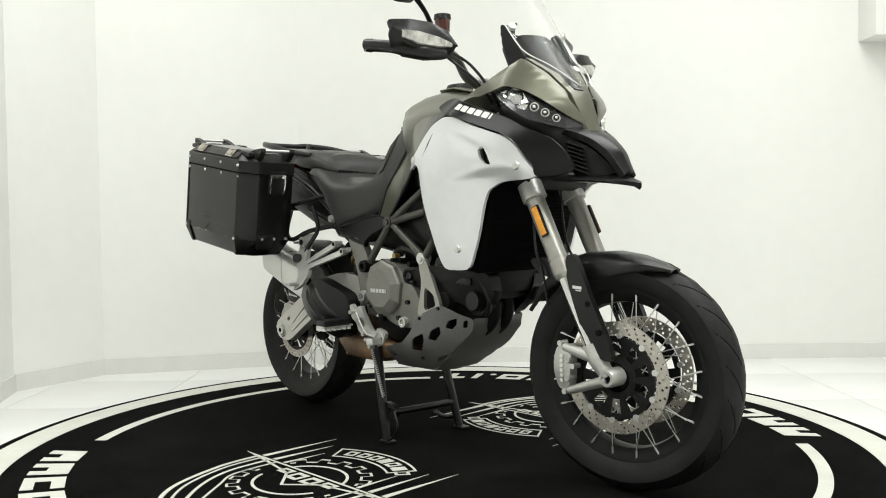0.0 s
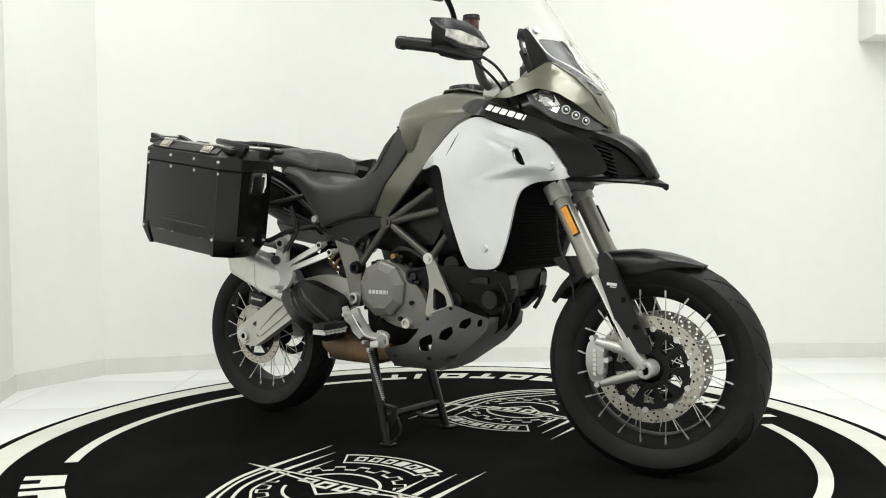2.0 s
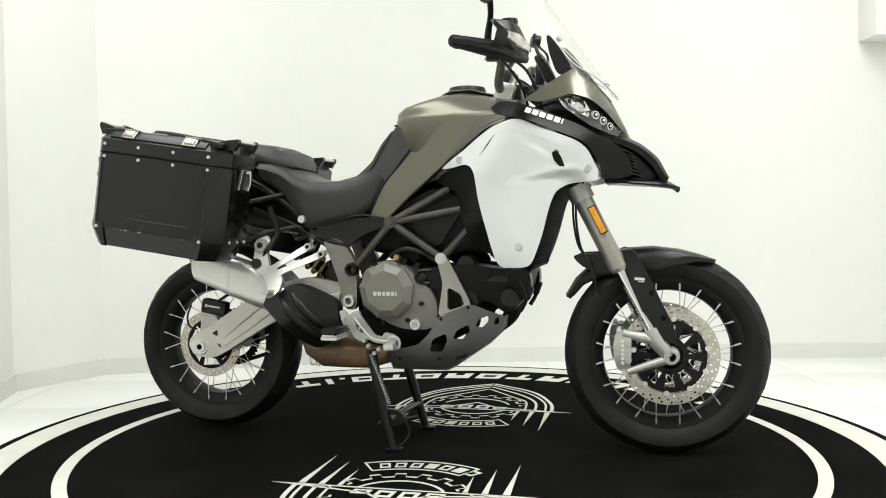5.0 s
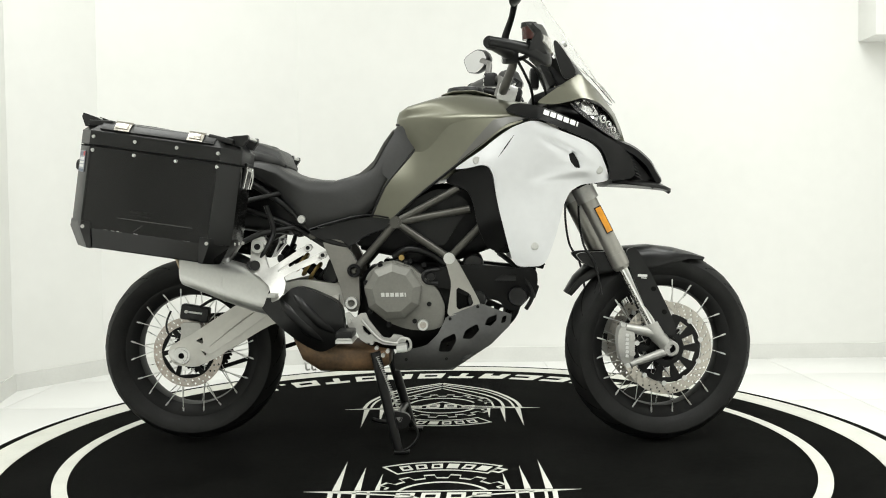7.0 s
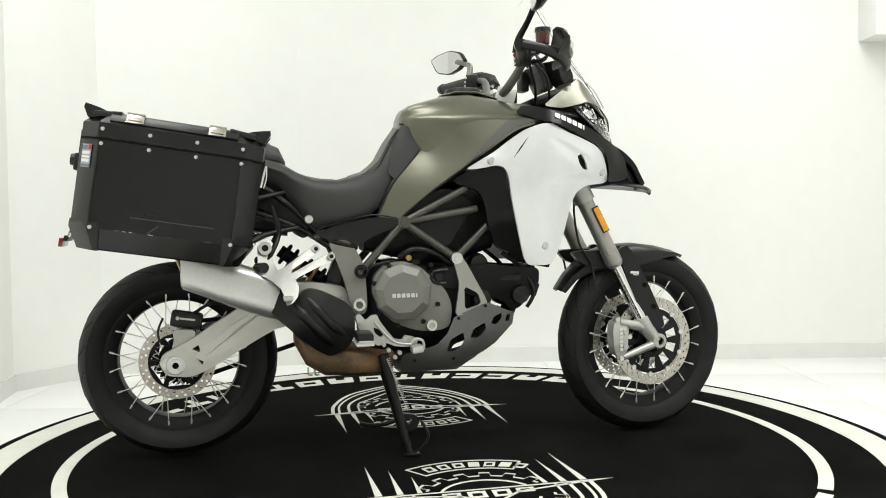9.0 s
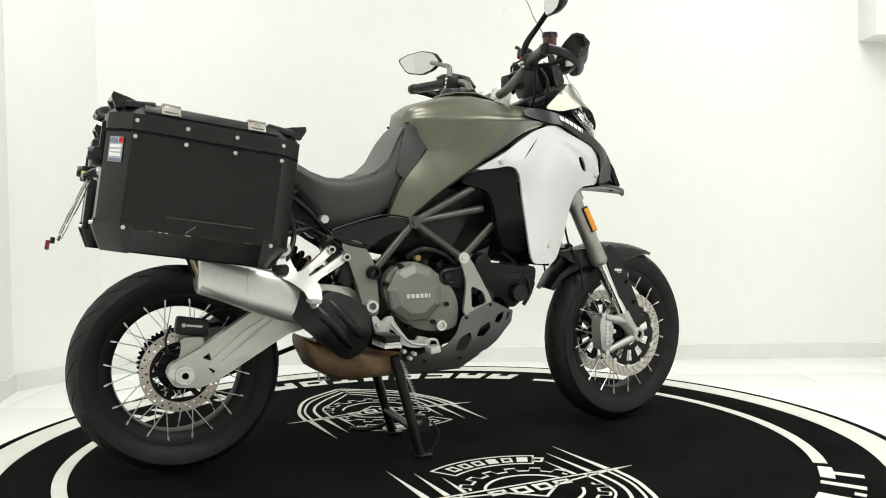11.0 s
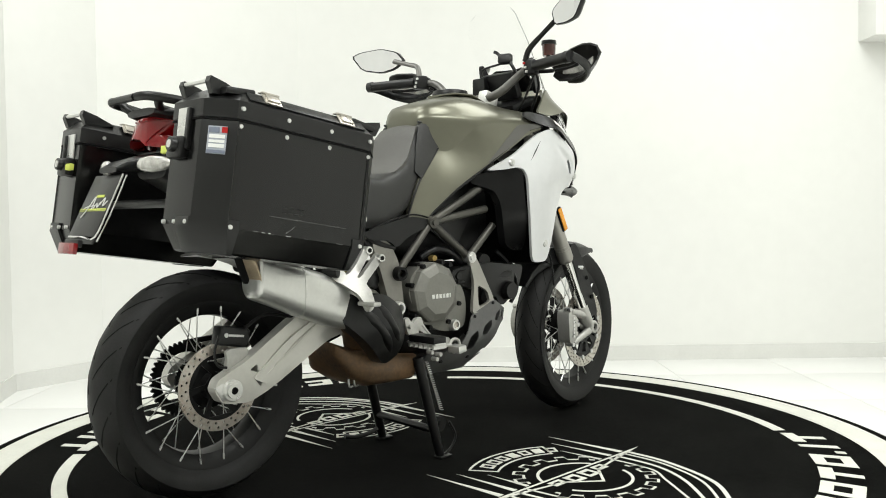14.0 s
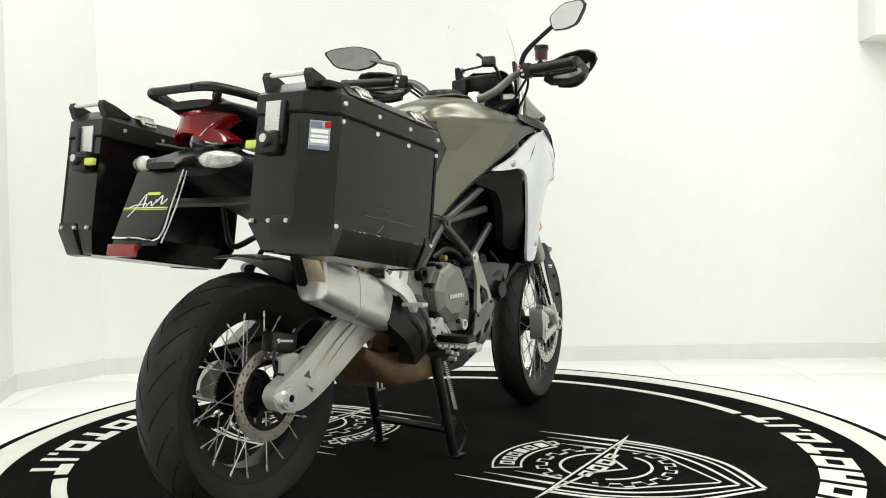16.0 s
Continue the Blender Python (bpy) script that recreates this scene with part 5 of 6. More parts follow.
    gd = part("fork_guard", panel([(0.652, 0.648), (0.684, 0.655), (0.727, 0.575), (0.795, 0.435), (0.815, 0.382), (0.800, 0.368), (0.770, 0.375), (0.727, 0.412), (0.688, 0.520), (0.660, 0.590)],
                                  [(0.66, 0.64, 0.118), (0.79, 0.43, 0.124), (0.80, 0.37, 0.122), (0.69, 0.52, 0.128), (0.73, 0.42, 0.122)], 0.018, s, (), 0.025), "black", bike, "black fork guard")
    for x, z in ((0.737, 0.520), (0.772, 0.445)):
        part("guard_bolt", rod((x, s * 0.115, z), (x, s * 0.130, z), 0.008, seg=14), "groove", gd)
    part("white_mark", box((0.030, 0.002, 0.008), (0.702, s * 0.1285, 0.563), (0, 4, 0)), "white", gd)
    part("white_mark", box((0.018, 0.002, 0.003), (0.706, s * 0.1285, 0.555), (0, 4, 0)), "white", gd)
# the steering is turned a little to the left
for ob in set(bike.children) - before:
    if ob.data.vertices and ob.data.vertices[0].co.y > 0:
        ob.location.x -= 0.026
part("lower_yoke", box((0.07, 0.27, 0.035), (0.500, 0, 0.862), (0, 27, 0), 0.008), "darkmetal", bike, "dark lower fork yoke")
part("upper_yoke", box((0.07, 0.26, 0.025), (0.405, 0, 1.065), (0, 27, 0), 0.008), "darkmetal", bike, "dark upper fork yoke")
for s in (-1, 1):
    part("front_axle_spacer", rod((0.792, s * 0.06, 0.322), (0.792, s * 0.10, 0.322), 0.022, seg=18), "darkmetal", bike)
# mudguard
path = [(0.463, 0.503, 0.050, 0.02), (0.495, 0.556, 0.058, 0.03), (0.545, 0.605, 0.066, 0.05), (0.60, 0.638, 0.072, 0.07), (0.66, 0.655, 0.076, 0.085), (0.74, 0.660, 0.078, 0.075), (0.82, 0.650, 0.070, 0.045), (0.88, 0.634, 0.055, 0.02), (0.930, 0.616, 0.022, 0.006)]
rings = []
for x, z, w, drop in path:
    dx, dz = (0.79 - x), (0.32 - z)
    ln = math.hypot(dx, dz)
    dx, dz = dx / ln, dz / ln
    sec = [(-w, drop), (-w * 0.97, drop * 0.4), (-w * 0.8, 0.010), (-w * 0.4, 0.001), (0, 0), (w * 0.4, 0.001), (w * 0.8, 0.010), (w * 0.97, drop * 0.4), (w, drop)]
    outer = [Vector((x + dx * q, y, z + dz * q)) for y, q in sec]
    inner = [Vector((x + dx * (q + 0.004), y * 0.95, z + dz * (q + 0.004))) for y, q in reversed(sec)]
    rings.append(outer + inner)
part("front_mudguard", loft(rings), "black", bike, "matte black front mudguard", smooth=50)
for s in (-1, 1):
    part("mudguard_bracket", panel([(0.489, 0.636), (0.60, 0.640), (0.665, 0.635), (0.665, 0.60), (0.60, 0.575), (0.555, 0.585), (0.52, 0.60)], 0.088, 0.03, s), "black", bike, "black mudguard bracket")

# handlebar, controls, mirrors
BAR = [(0.262, 0.0, 1.165), (0.262, 0.06, 1.166), (0.270, 0.12, 1.185), (0.290, 0.19, 1.238), (0.276, 0.25, 1.252), (0.212, 0.445, 1.250)]
part("handlebar", tube([(x, -y, z) for x, y, z in BAR[::-1]] + [(x - 0.12 * y, y, z) for x, y, z in BAR[1:]], [0.011, 0.011, 0.013, 0.015, 0.015, 0.016, 0.015, 0.015, 0.013, 0.011, 0.011], 12, 6), "bar", bike, "tapered grey handlebar")
before = set(bike.children)
for s in (-1, 1):
    part("bar_clamp", box((0.062, 0.042, 0.060), (0.276, s * 0.048, 1.158), (0, 15, 0), 0.008), "alu", bike, "aluminium bar clamp")
    g0, g1 = Vector((0.270, s * 0.268, 1.252)), Vector((0.213, s * 0.440, 1.250))
    gr = rod(g0, g1, 0.0175, seg=18)
    rod(g1, g1 + (g1 - g0).normalized() * 0.02, 0.020, 0.018, 18, gr)
    part("grip", gr, "black", bike, "black rubber grip")
    sw = part("switchgear", box((0.045, 0.04, 0.05), (0.277, s * 0.245, 1.250), (0, 0, s * -15), 0.008), "black", bike, "black switch block")
    for k in range(3):
        part("switch", box((0.006, 0.010, 0.008), (0.252, s * (0.235 + 0.005 * k), 1.262 - 0.014 * k), (0, 0, 0), 0.002), "redanod" if k == 0 and s < 0 else "alu", sw)
    part("lever", tube([(0.305, s * 0.235, 1.240), (0.325, s * 0.30, 1.238), (0.315, s * 0.37, 1.238), (0.295, s * 0.42, 1.240)], [0.007, 0.007, 0.005, 0.006], 8, 6), "darkmetal", bike, "dark control lever")
    part("cable", tube([(0.31, s * 0.235, 1.245), (0.37, s * 0.20, 1.20), (0.40, s * 0.14, 1.12), (0.41, s * 0.10, 1.05)], 0.0045, 8), "black", bike, "black control cable")
    part("cable", tube([(0.30, s * 0.24, 1.235), (0.345, s * 0.16, 1.165), (0.36, s * 0.10, 1.10)], 0.0045, 8), "black", bike, "black control cable")
    # handguard
    arm = part("handguard", tube([(0.208, s * 0.462, 1.252), (0.262, s * 0.458, 1.243), (0.325, s * 0.440, 1.228), (0.372, s * 0.385, 1.215), (0.388, s * 0.315, 1.215)], [0.014, 0.014, 0.018, 0.022, 0.014], 12, 6, None, 0.6), "black", bike, "black handguard with clear indicator")
    rows = []
    for y, u, z0, z1, back in ((0.268, 0.385, 1.225, 1.262, 0.02), (0.30, 0.392, 1.205, 1.290, 0.035), (0.36, 0.388, 1.198, 1.306, 0.045), (0.42, 0.372, 1.205, 1.310, 0.05), (0.455, 0.352, 1.225, 1.306, 0.035), (0.474, 0.345, 1.255, 1.298, 0.015)):
        rows.append([Vector(p) for p in ((u - back, s * y, z0), (u, s * y, z0 + 0.02), (u + 0.006, s * y, (z0 + z1) / 2), (u - 0.012, s * y, z1 - 0.006), (u - back, s * y, z1), (u - back - 0.006, s * y, z1 - 0.006), (u - 0.014, s * y, (z0 + z1) / 2), (u - 0.010, s * y, z0 + 0.022), (u - back, s * y, z0 + 0.006))])
    part("shield", loft(rows), "black", arm, "black hand shield")
    rows = []
    for y, u, z0, z1 in ((0.300, 0.396, 1.232, 1.250), (0.35, 0.394, 1.228, 1.262), (0.41, 0.380, 1.232, 1.272), (0.450, 0.358, 1.248, 1.274)):
        rows.append([Vector(p) for p in ((u - 0.008, s * y, z0), (u + 0.004, s * y, z0 + 0.004), (u + 0.004, s * y, z1 - 0.004), (u - 0.006, s * y, z1), (u - 0.02, s * y, z1), (u - 0.02, s * y, z0))])
    part("indicator", loft(rows), "clear", arm, "clear indicator lens")
for ob in set(bike.children) - before:
    if ob.data.vertices[0].co.y > 0.1:
        ob.location.x -= 0.045
pot = part("fluid_reservoir", rod((0.333, -0.275, 1.290), (0.333, -0.275, 1.328), 0.021, 0.023, 20), "fluid", bike, "reddish brake fluid pot with black lid")
part("lid", rod((0.333, -0.275, 1.327), (0.333, -0.275, 1.340), 0.0255, 0.024, 20), "black", pot)
part("pot_bracket", tube([(0.333, -0.275, 1.290), (0.325, -0.262, 1.272), (0.30, -0.25, 1.262)], 0.007, 8), "black", pot)
for s, c, stem, outline in ((-1, (0.272, -0.400, 1.412), (0.258, -0.235, 1.268), ((-0.331, 1.420), (-0.345, 1.373), (-0.395, 1.371), (-0.436, 1.382), (-0.470, 1.440), (-0.455, 1.460), (-0.385, 1.458))),
                            (1, (0.185, 0.415, 1.345), (0.222, 0.240, 1.268), ((0.525, 1.370), (0.49, 1.384), (0.410, 1.392), (0.350, 1.375), (0.322, 1.340), (0.36, 1.312), (0.410, 1.300), (0.485, 1.315)))):
    o = rounded(outline, 1, 0.16)
    mid = sum((Vector(p) for p in o), Vector((0, 0))) / len(o)
    u0 = c[0]
    toe = -0.45 if s > 0 else 0.12

    def ringat(u, k):
        return [Vector((u + toe * (p.x - mid.x) * k, mid.x + (p.x - mid.x) * k - toe * (u - u0), mid.y + (p.y - mid.y) * k)) for p in o]

    mr = part("mirror", loft([ringat(u0 - 0.004, 1.0), ringat(u0 + 0.006, 1.02), ringat(u0 + 0.022, 0.85), ringat(u0 + 0.034, 0.5)]), "black", bike, "rear-view mirror in a black shell")
    part("glass", loft([ringat(u0 - 0.0055, 0.93), ringat(u0 - 0.003, 0.93)]), "mirror", mr, "mirror glass")
    inner = min(o, key=lambda p: abs(p.x))
    part("stem", tube([stem, (stem[0] + 0.005, stem[1] * 1.06, stem[2] + 0.04), ((stem[0] + u0) / 2 + 0.015, (stem[1] + inner.x) / 2 + s * 0.01, (stem[2] + inner.y) / 2 + 0.015), (u0 + 0.018, inner.x + s * 0.03, inner.y - 0.005)], [0.012, 0.011, 0.009, 0.011], 10, 6, None, 0.7), "black" if s < 0 else "bar", mr, "cast mirror stem")

# windscreen and instruments
SCR = [(0.630, 1.128, 0.022, 0.004), (0.592, 1.180, 0.070, 0.022), (0.545, 1.248, 0.105, 0.045), (0.500, 1.310, 0.125, 0.060), (0.462, 1.370, 0.132, 0.066), (0.420, 1.428, 0.125, 0.058), (0.397, 1.466, 0.108, 0.040), (0.384, 1.489, 0.082, 0.022), (0.377, 1.502, 0.050, 0.009), (0.374, 1.507, 0.018, 0.001)]
def screen_rings(rows, off, thick):
    out = []
    for x, z, w, sweep in rows:
        line = [Vector((x - off - sweep * (k / 5) ** 2, w * k / 5, z - off * 0.6)) for k in range(-5, 6)]
        out.append(line + [p - Vector((thick, 0, thick * 0.6)) for p in reversed(line)])
    return out
ws = part("windscreen", loft(screen_rings(SCR, 0, 0.002)), "screen", bike, "tall clear windscreen")
ws.visible_shadow = False
part("screen_panel", loft(screen_rings([(0.626, 1.126, 0.02, 0.004), (0.585, 1.175, 0.066, 0.024), (0.535, 1.240, 0.092, 0.045), (0.500, 1.285, 0.088, 0.05), (0.484, 1.300, 0.06, 0.03)], 0.012, 0.004)), "black", bike, "dark grey panel behind the screen")
for s in (-1, 1):
    part("screen_side", panel([(0.455, 1.190), (0.500, 1.212), (0.472, 1.262), (0.432, 1.318), (0.420, 1.315), (0.430, 1.26)], [(0.46, 1.2, 0.118), (0.5, 1.21, 0.105), (0.43, 1.31, 0.125), (0.47, 1.26, 0.118)], 0.012, s), "black", bike, "black screen support")
    part("screen_bolt", rod((0.454, s * 0.114, 1.305), (0.463, s * 0.118, 1.310), 0.011, seg=14), "alu", bike, "screen bolt")
    part("screen_trim", tube([(0.632, s * 0.03, 1.128), (0.575, s * 0.078, 1.182), (0.512, s * 0.108, 1.222), (0.480, s * 0.118, 1.255), (0.440, s * 0.124, 1.312)], 0.002, 8), "alu", bike, "pale screen trim")
part("screen_bolt", rod((0.596, 0, 1.176), (0.601, 0, 1.180), 0.011, seg=16), "alu", bike, "screen bolt")
part("cowl_top", loft([[Vector((x, y * w / 0.1, z - abs(y) * drop)) for y in (-0.1, -0.05, 0, 0.05, 0.1)] + [Vector((x - 0.01, y * w / 0.1, z - 0.02 - abs(y) * drop)) for y in (0.1, 0, -0.1)] for x, z, w, drop in ((0.503, 1.214, 0.106, 0.02), (0.566, 1.168, 0.074, 0.03), (0.617, 1.110, 0.046, 0.05), (0.655, 1.034, 0.033, 0.1), (0.670, 1.000, 0.026, 0.15))]), "olive", bike, "olive cowl centre")
ds = part("instrument_panel", box((0.03, 0.15, 0.10), (0.405, 0, 1.225), (0, -25, 0), 0.012), "black", bike, "black instrument panel")
part("dash_tray", box((0.14, 0.20, 0.03), (0.42, 0, 1.155), (0, -20, 0), 0.012), "black", bike, "black dash tray")
part("accessory_bar", tube([(0.40, 0.08, 1.25), (0.395, 0.085, 1.292), (0.385, 0.0, 1.302), (0.38, -0.035, 1.305)], 0.004, 8), "black", bike, "thin black accessory bar")
ph = part("phone_clamp", box((0.03, 0.05, 0.035), (0.375, -0.045, 1.315), (0, 10, 20), 0.008), "black", bike, "black phone clamp")
part("clamp_arm", tube([(0.375, -0.03, 1.32), (0.37, -0.01, 1.34), (0.365, 0.0, 1.345)], 0.006, 8), "black", ph)
part("clamp_arm", tube([(0.375, -0.06, 1.31), (0.385, -0.075, 1.28), (0.40, -0.08, 1.25)], 0.006, 8), "black", ph)
part("device", box((0.03, 0.06, 0.07), (0.375, 0.075, 1.225), (0, 0, 0), 0.008), "black", bike, "small black navigation device")
part("key_block", box((0.05, 0.06, 0.05), (0.30, 0, 1.16), (0, 0, 0), 0.01), "black", bike, "black ignition block")

for s in (-1, 1):
    for x, z in ((-0.14, 0.605), (-0.045, 0.612), (0.0, 0.60), (0.03, 0.57)):
        part("engine_stud", rod((x, s * 0.09, z), (x, s * 0.135, z + 0.004), 0.010, 0.008, 10), "darkmetal", bike)
    part("coolant_hose", tube([(-0.10, s * 0.10, 0.63), (-0.05, s * 0.118, 0.655), (0.02, s * 0.118, 0.64), (0.08, s * 0.112, 0.60), (0.15, s * 0.112, 0.585)], 0.012, 10), "black", bike, "black coolant hose")
    part("wiring_loom", tube([(0.24, s * 0.115, 0.64), (0.29, s * 0.12, 0.60), (0.33, s * 0.118, 0.55), (0.35, s * 0.11, 0.50), (0.33, s * 0.10, 0.455)], 0.007, 8), "black", bike, "black wiring loom")
    part("horn_bracket", box((0.03, 0.03, 0.045), (0.352, s * 0.095, 0.515), (0, 20, 0), 0.005), "darkmetal", bike, "dark bracket ahead of the engine")
    part("brass_plug", rod((-0.072, s * 0.115, 0.628), (-0.072, s * 0.136, 0.628), 0.0095, seg=8), "gold", bike, "brass plug")
    part("subframe_tube", tube([(-0.235, s * 0.125, 0.665), (-0.34, s * 0.130, 0.700), (-0.44, s * 0.135, 0.795), (-0.56, s * 0.140, 0.875), (-0.70, s * 0.13, 0.93)], 0.0105, 10), "black", bike, "black rear subframe tube")
    part("subframe_tube", tube([(-0.30, s * 0.120, 0.655), (-0.42, s * 0.125, 0.73), (-0.58, s * 0.125, 0.79)], 0.009, 10), "black", bike, "black rear subframe tube")
    part("cover_edge", tube([(-0.365, s * 0.166, 0.722), (-0.30, s * 0.160, 0.742), (-0.19, s * 0.152, 0.766), (-0.11, s * 0.147, 0.757)], 0.003, 8), "matte", bike, "black seam below the saddle")

# ---- side cases and tail ----
def plan(inset, s, grow=0.0):
    """The case seen from above, (along, across) from its middle; s: the bike's side."""
    pts = [(-0.243, -0.100), (-0.243, 0.028), (-0.188, 0.095), (0.185, 0.095), (0.238, 0.040), (0.238, -0.105)]
    out = []
    for a, w in pts:
        k = Vector((a * (1 - inset / 0.23) + math.copysign(grow, a), w * (1 - inset / 0.10) + (math.copysign(grow, w))))
        out.append(k)
    return [Vector((p.x, s * p.y)) for p in rounded(out, 1, 0.04)]


def case_rings(levels, s):
    return [[Vector((p.x, p.y, c)) for p in plan(i, s, g)] for c, i, g in levels]


def side_case(s):
    m = pose(-0.78, s * 0.333, 0.83 if s < 0 else 0.816, 0, 8.5, 0)
    body = part("side_case", loft(case_rings([(-0.176, 0.026, 0), (-0.172, 0.022, 0), (-0.118, 0.0, 0), (0.122, 0.0, 0)], s)), "case", bike, "black aluminium side case with plastic edges and silver rivets", smooth=20)
    body.matrix_basis = m
    lid = part("lid", loft(case_rings([(0.124, 0, -0.003), (0.128, 0, -0.003), (0.129, 0, 0.003), (0.164, 0, 0.003), (0.190, 0.024, 0), (0.194, 0.028, 0)], s)), "case_plastic", body, "black case lid", smooth=20)
    # the sheet's light grey includes the ceiling's reflection
    part("lid_sheet", box((0.30, 0.115, 0.004), (0.0, s * 0.0, 0.1955), (0, 0, 0), 0.002), "lid_metal", body, "metal lid top with ceiling sheen in its grey")
    slope = box((0.335, 0.004, 0.030), (0.0, s * 0.0835, 0.1810), (s * 48, 0, 0), 0.0015)
    part("lid_edge", slope, "case_plastic", body, "black sloping lid edge")
    part("seam", loft(case_rings([(0.1185, 0, 0.0035), (0.1225, 0, 0.0035)], s)), "groove", body)
    # plastic corner posts and lower corners
    for a, w, turn in ((-0.2155, 0.0615, 50.6), (0.2115, 0.0675, -46)):
        part("corner_post", box((0.086 if a < 0 else 0.078, 0.006, 0.236), (a, s * (w + 0.001), 0.0), (0, 0, s * turn), 0.002), "case_plastic", body)
    for a in (-1, 1):
        low = loft([[Vector((p[0], s * p[1], c)) for p in q] for c, q in (
            (-0.100, ((a * 0.160, 0.097), (a * 0.190, 0.097), (a * (0.248 if a < 0 else 0.243), 0.030), (a * (0.248 if a < 0 else 0.243), -0.03), (a * 0.20, -0.03), (a * 0.160, 0.06))),
            (-0.122, ((a * 0.160, 0.098), (a * 0.190, 0.098), (a * (0.249 if a < 0 else 0.244), 0.030), (a * (0.249 if a < 0 else 0.244), -0.03), (a * 0.20, -0.03), (a * 0.160, 0.06))),
            (-0.178, ((a * 0.160, 0.077), (a * 0.172, 0.077), (a * (0.222 if a < 0 else 0.208), 0.024), (a * (0.222 if a < 0 else 0.208), -0.03), (a * 0.19, -0.03), (a * 0.160, 0.05))))])
        part("corner_cap", low, "case_plastic", body, "black plastic corner cap")
        y = 0.0985
        part("rivet", rod((a * 0.183, s * (y - 0.004), -0.116), (a * 0.183, s * (y + 0.0025), -0.116), 0.0062, 0.0048, 12), "alu", body)
        for k in range(3):
            x = a * (0.2495 if a < 0 else 0.2445)
            part("rivet", rod((x - a * 0.004, s * (0.018 - 0.050 * k), -0.112), (x + a * 0.0025, s * (0.018 - 0.050 * k), -0.112), 0.0055, 0.0045, 12), "alu", body)
        # end handles of the lid
        x = a * (0.238 if a < 0 else 0.245)
        for w, nm in ((0.038, "end_handle"), (-0.080, "handle_lug")):
            side = [(x - a * 0.088, 0.188), (x - a * 0.034, 0.206), (x + a * 0.004, 0.214), (x + a * 0.007, 0.202), (x - a * 0.006, 0.176), (x - a * 0.06, 0.180)]
            part(nm, loft([[Vector((p, s * (w + e), q)) for p, q in side] for e in (-0.010, -0.008, 0.008, 0.010)]), "case_plastic", body, "black ramp that carries the lid handle", smooth=20)
        part("handle_bar", rod((x, s * 0.040, 0.206), (x, s * -0.084, 0.206), 0.0055, seg=10), "alu", body, "silver handle bar")
        part("lid_corner", box((0.075, 0.09, 0.016), (a * 0.178, s * 0.030, 0.190), (0, a * 6, 0), 0.006), "case_plastic", body)
    for k, a in enumerate((-0.182, -0.061, 0.062, 0.183)):
        part("rivet", rod((a, s * 0.095, 0.147), (a, s * 0.1005, 0.147), 0.0062, 0.0048, 12), "alu", body)
        part("rivet", rod((a, s * -0.100, 0.147), (a, s * -0.1062, 0.147), 0.0062, 0.0048, 12), "alu", body)
        part("rivet", rod((a + (0.002 if k else 0), s * 0.092, 0.108), (a, s * 0.0975, 0.108), 0.0062, 0.0048, 12), "alu", body)
    for a in (-0.105, 0.110):
        clip = box((0.046, 0.004, 0.032), (a, s * 0.0865, 0.185), (s * 42, 0, 0), 0.001)
        box((0.034, 0.004, 0.020), (a, s * 0.0895, 0.188), (s * 42, 0, 0), 0.001, bm=clip)
        box((0.046, 0.020, 0.004), (a, s * 0.070, 0.2000), (0, 0, 0), 0.001, bm=clip)
        part("lid_clip", clip, "disc", body, "bright metal lid clip")
        clip = box((0.046, 0.004, 0.032), (a, s * -0.0935, 0.186), (s * -42, 0, 0), 0.001)
        box((0.034, 0.004, 0.020), (a, s * -0.0965, 0.189), (s * -42, 0, 0), 0.001, bm=clip)
        box((0.046, 0.020, 0.004), (a, s * -0.077, 0.2000), (0, 0, 0), 0.001, bm=clip)
        part("lid_clip", clip, "disc", body, "bright metal lid clip")
    # rear latch and lock, front latch
    lt = part("latch_plate", box((0.004, 0.045, 0.075), (-0.2465, s * -0.045, 0.110), (0, -2, 0), 0.001), "alu", body, "silver latch plate")
    part("latch_frame", box((0.014, 0.014, 0.095), (-0.2480, s * -0.014, 0.098), (0, 0, 0), 0.003), "case_plastic", body)
    part("lock_block", box((0.026, 0.06, 0.05), (-0.2540, s * -0.045, 0.055), (0, 0, 0), 0.008), "case_plastic", body, "black lock block")
    part("lock_knob", rod((-0.262, s * -0.040, 0.060), (-0.278, s * -0.040, 0.060), 0.019, 0.016, 22), "case_plastic", body, "round black lock knob")
    part("lock", rod((-0.276, s * -0.040, 0.060), (-0.2795, s * -0.040, 0.060), 0.0095, seg=16), "alu", body, "silver key lock")
    part("latch_tab", box((0.012, 0.035, 0.018), (-0.2600, s * -0.085, 0.052), (0, 0, 0), 0.003), "yellow", body, "yellow-green latch tab")
    fl = part("front_latch", box((0.008, 0.060, 0.016), (0.243, s * -0.030, 0.116), (0, 6, 0), 0.002), "chrome", body, "chromed front latch on a black plate")
    part("latch_back", box((0.008, 0.066, 0.090), (0.240, s * -0.030, 0.088), (0, 6, 0), 0.003), "case_plastic", body)
    for w in (-0.058, -0.004):
        part("latch_arm", box((0.010, 0.006, 0.062), (0.245, s * w, 0.086), (0, 6, 0), 0.002), "chrome", body)
    part("front_latch_bar", tube([(0.250, s * -0.060, 0.120), (0.254, s * -0.058, 0.085), (0.250, s * -0.056, 0.055)], 0.004, 8), "chrome", body)
    # pressed panel on the outer face, with block marks
    for a0, c0, a1, c1 in ((-0.085, -0.078, 0.135, -0.092), ):
        part("pressed_line", rod((a0, s * 0.0952, c0), (a1, s * 0.0952, c0), 0.0012, seg=6), "case_grey", body)
    for k in range(4):
        for z in (-0.052, -0.064):
            part("pressed_mark", box((0.011, 0.001, 0.0022), (-0.045 + k * 0.016, s * 0.0954, z)), "case_plastic", body)
    return body


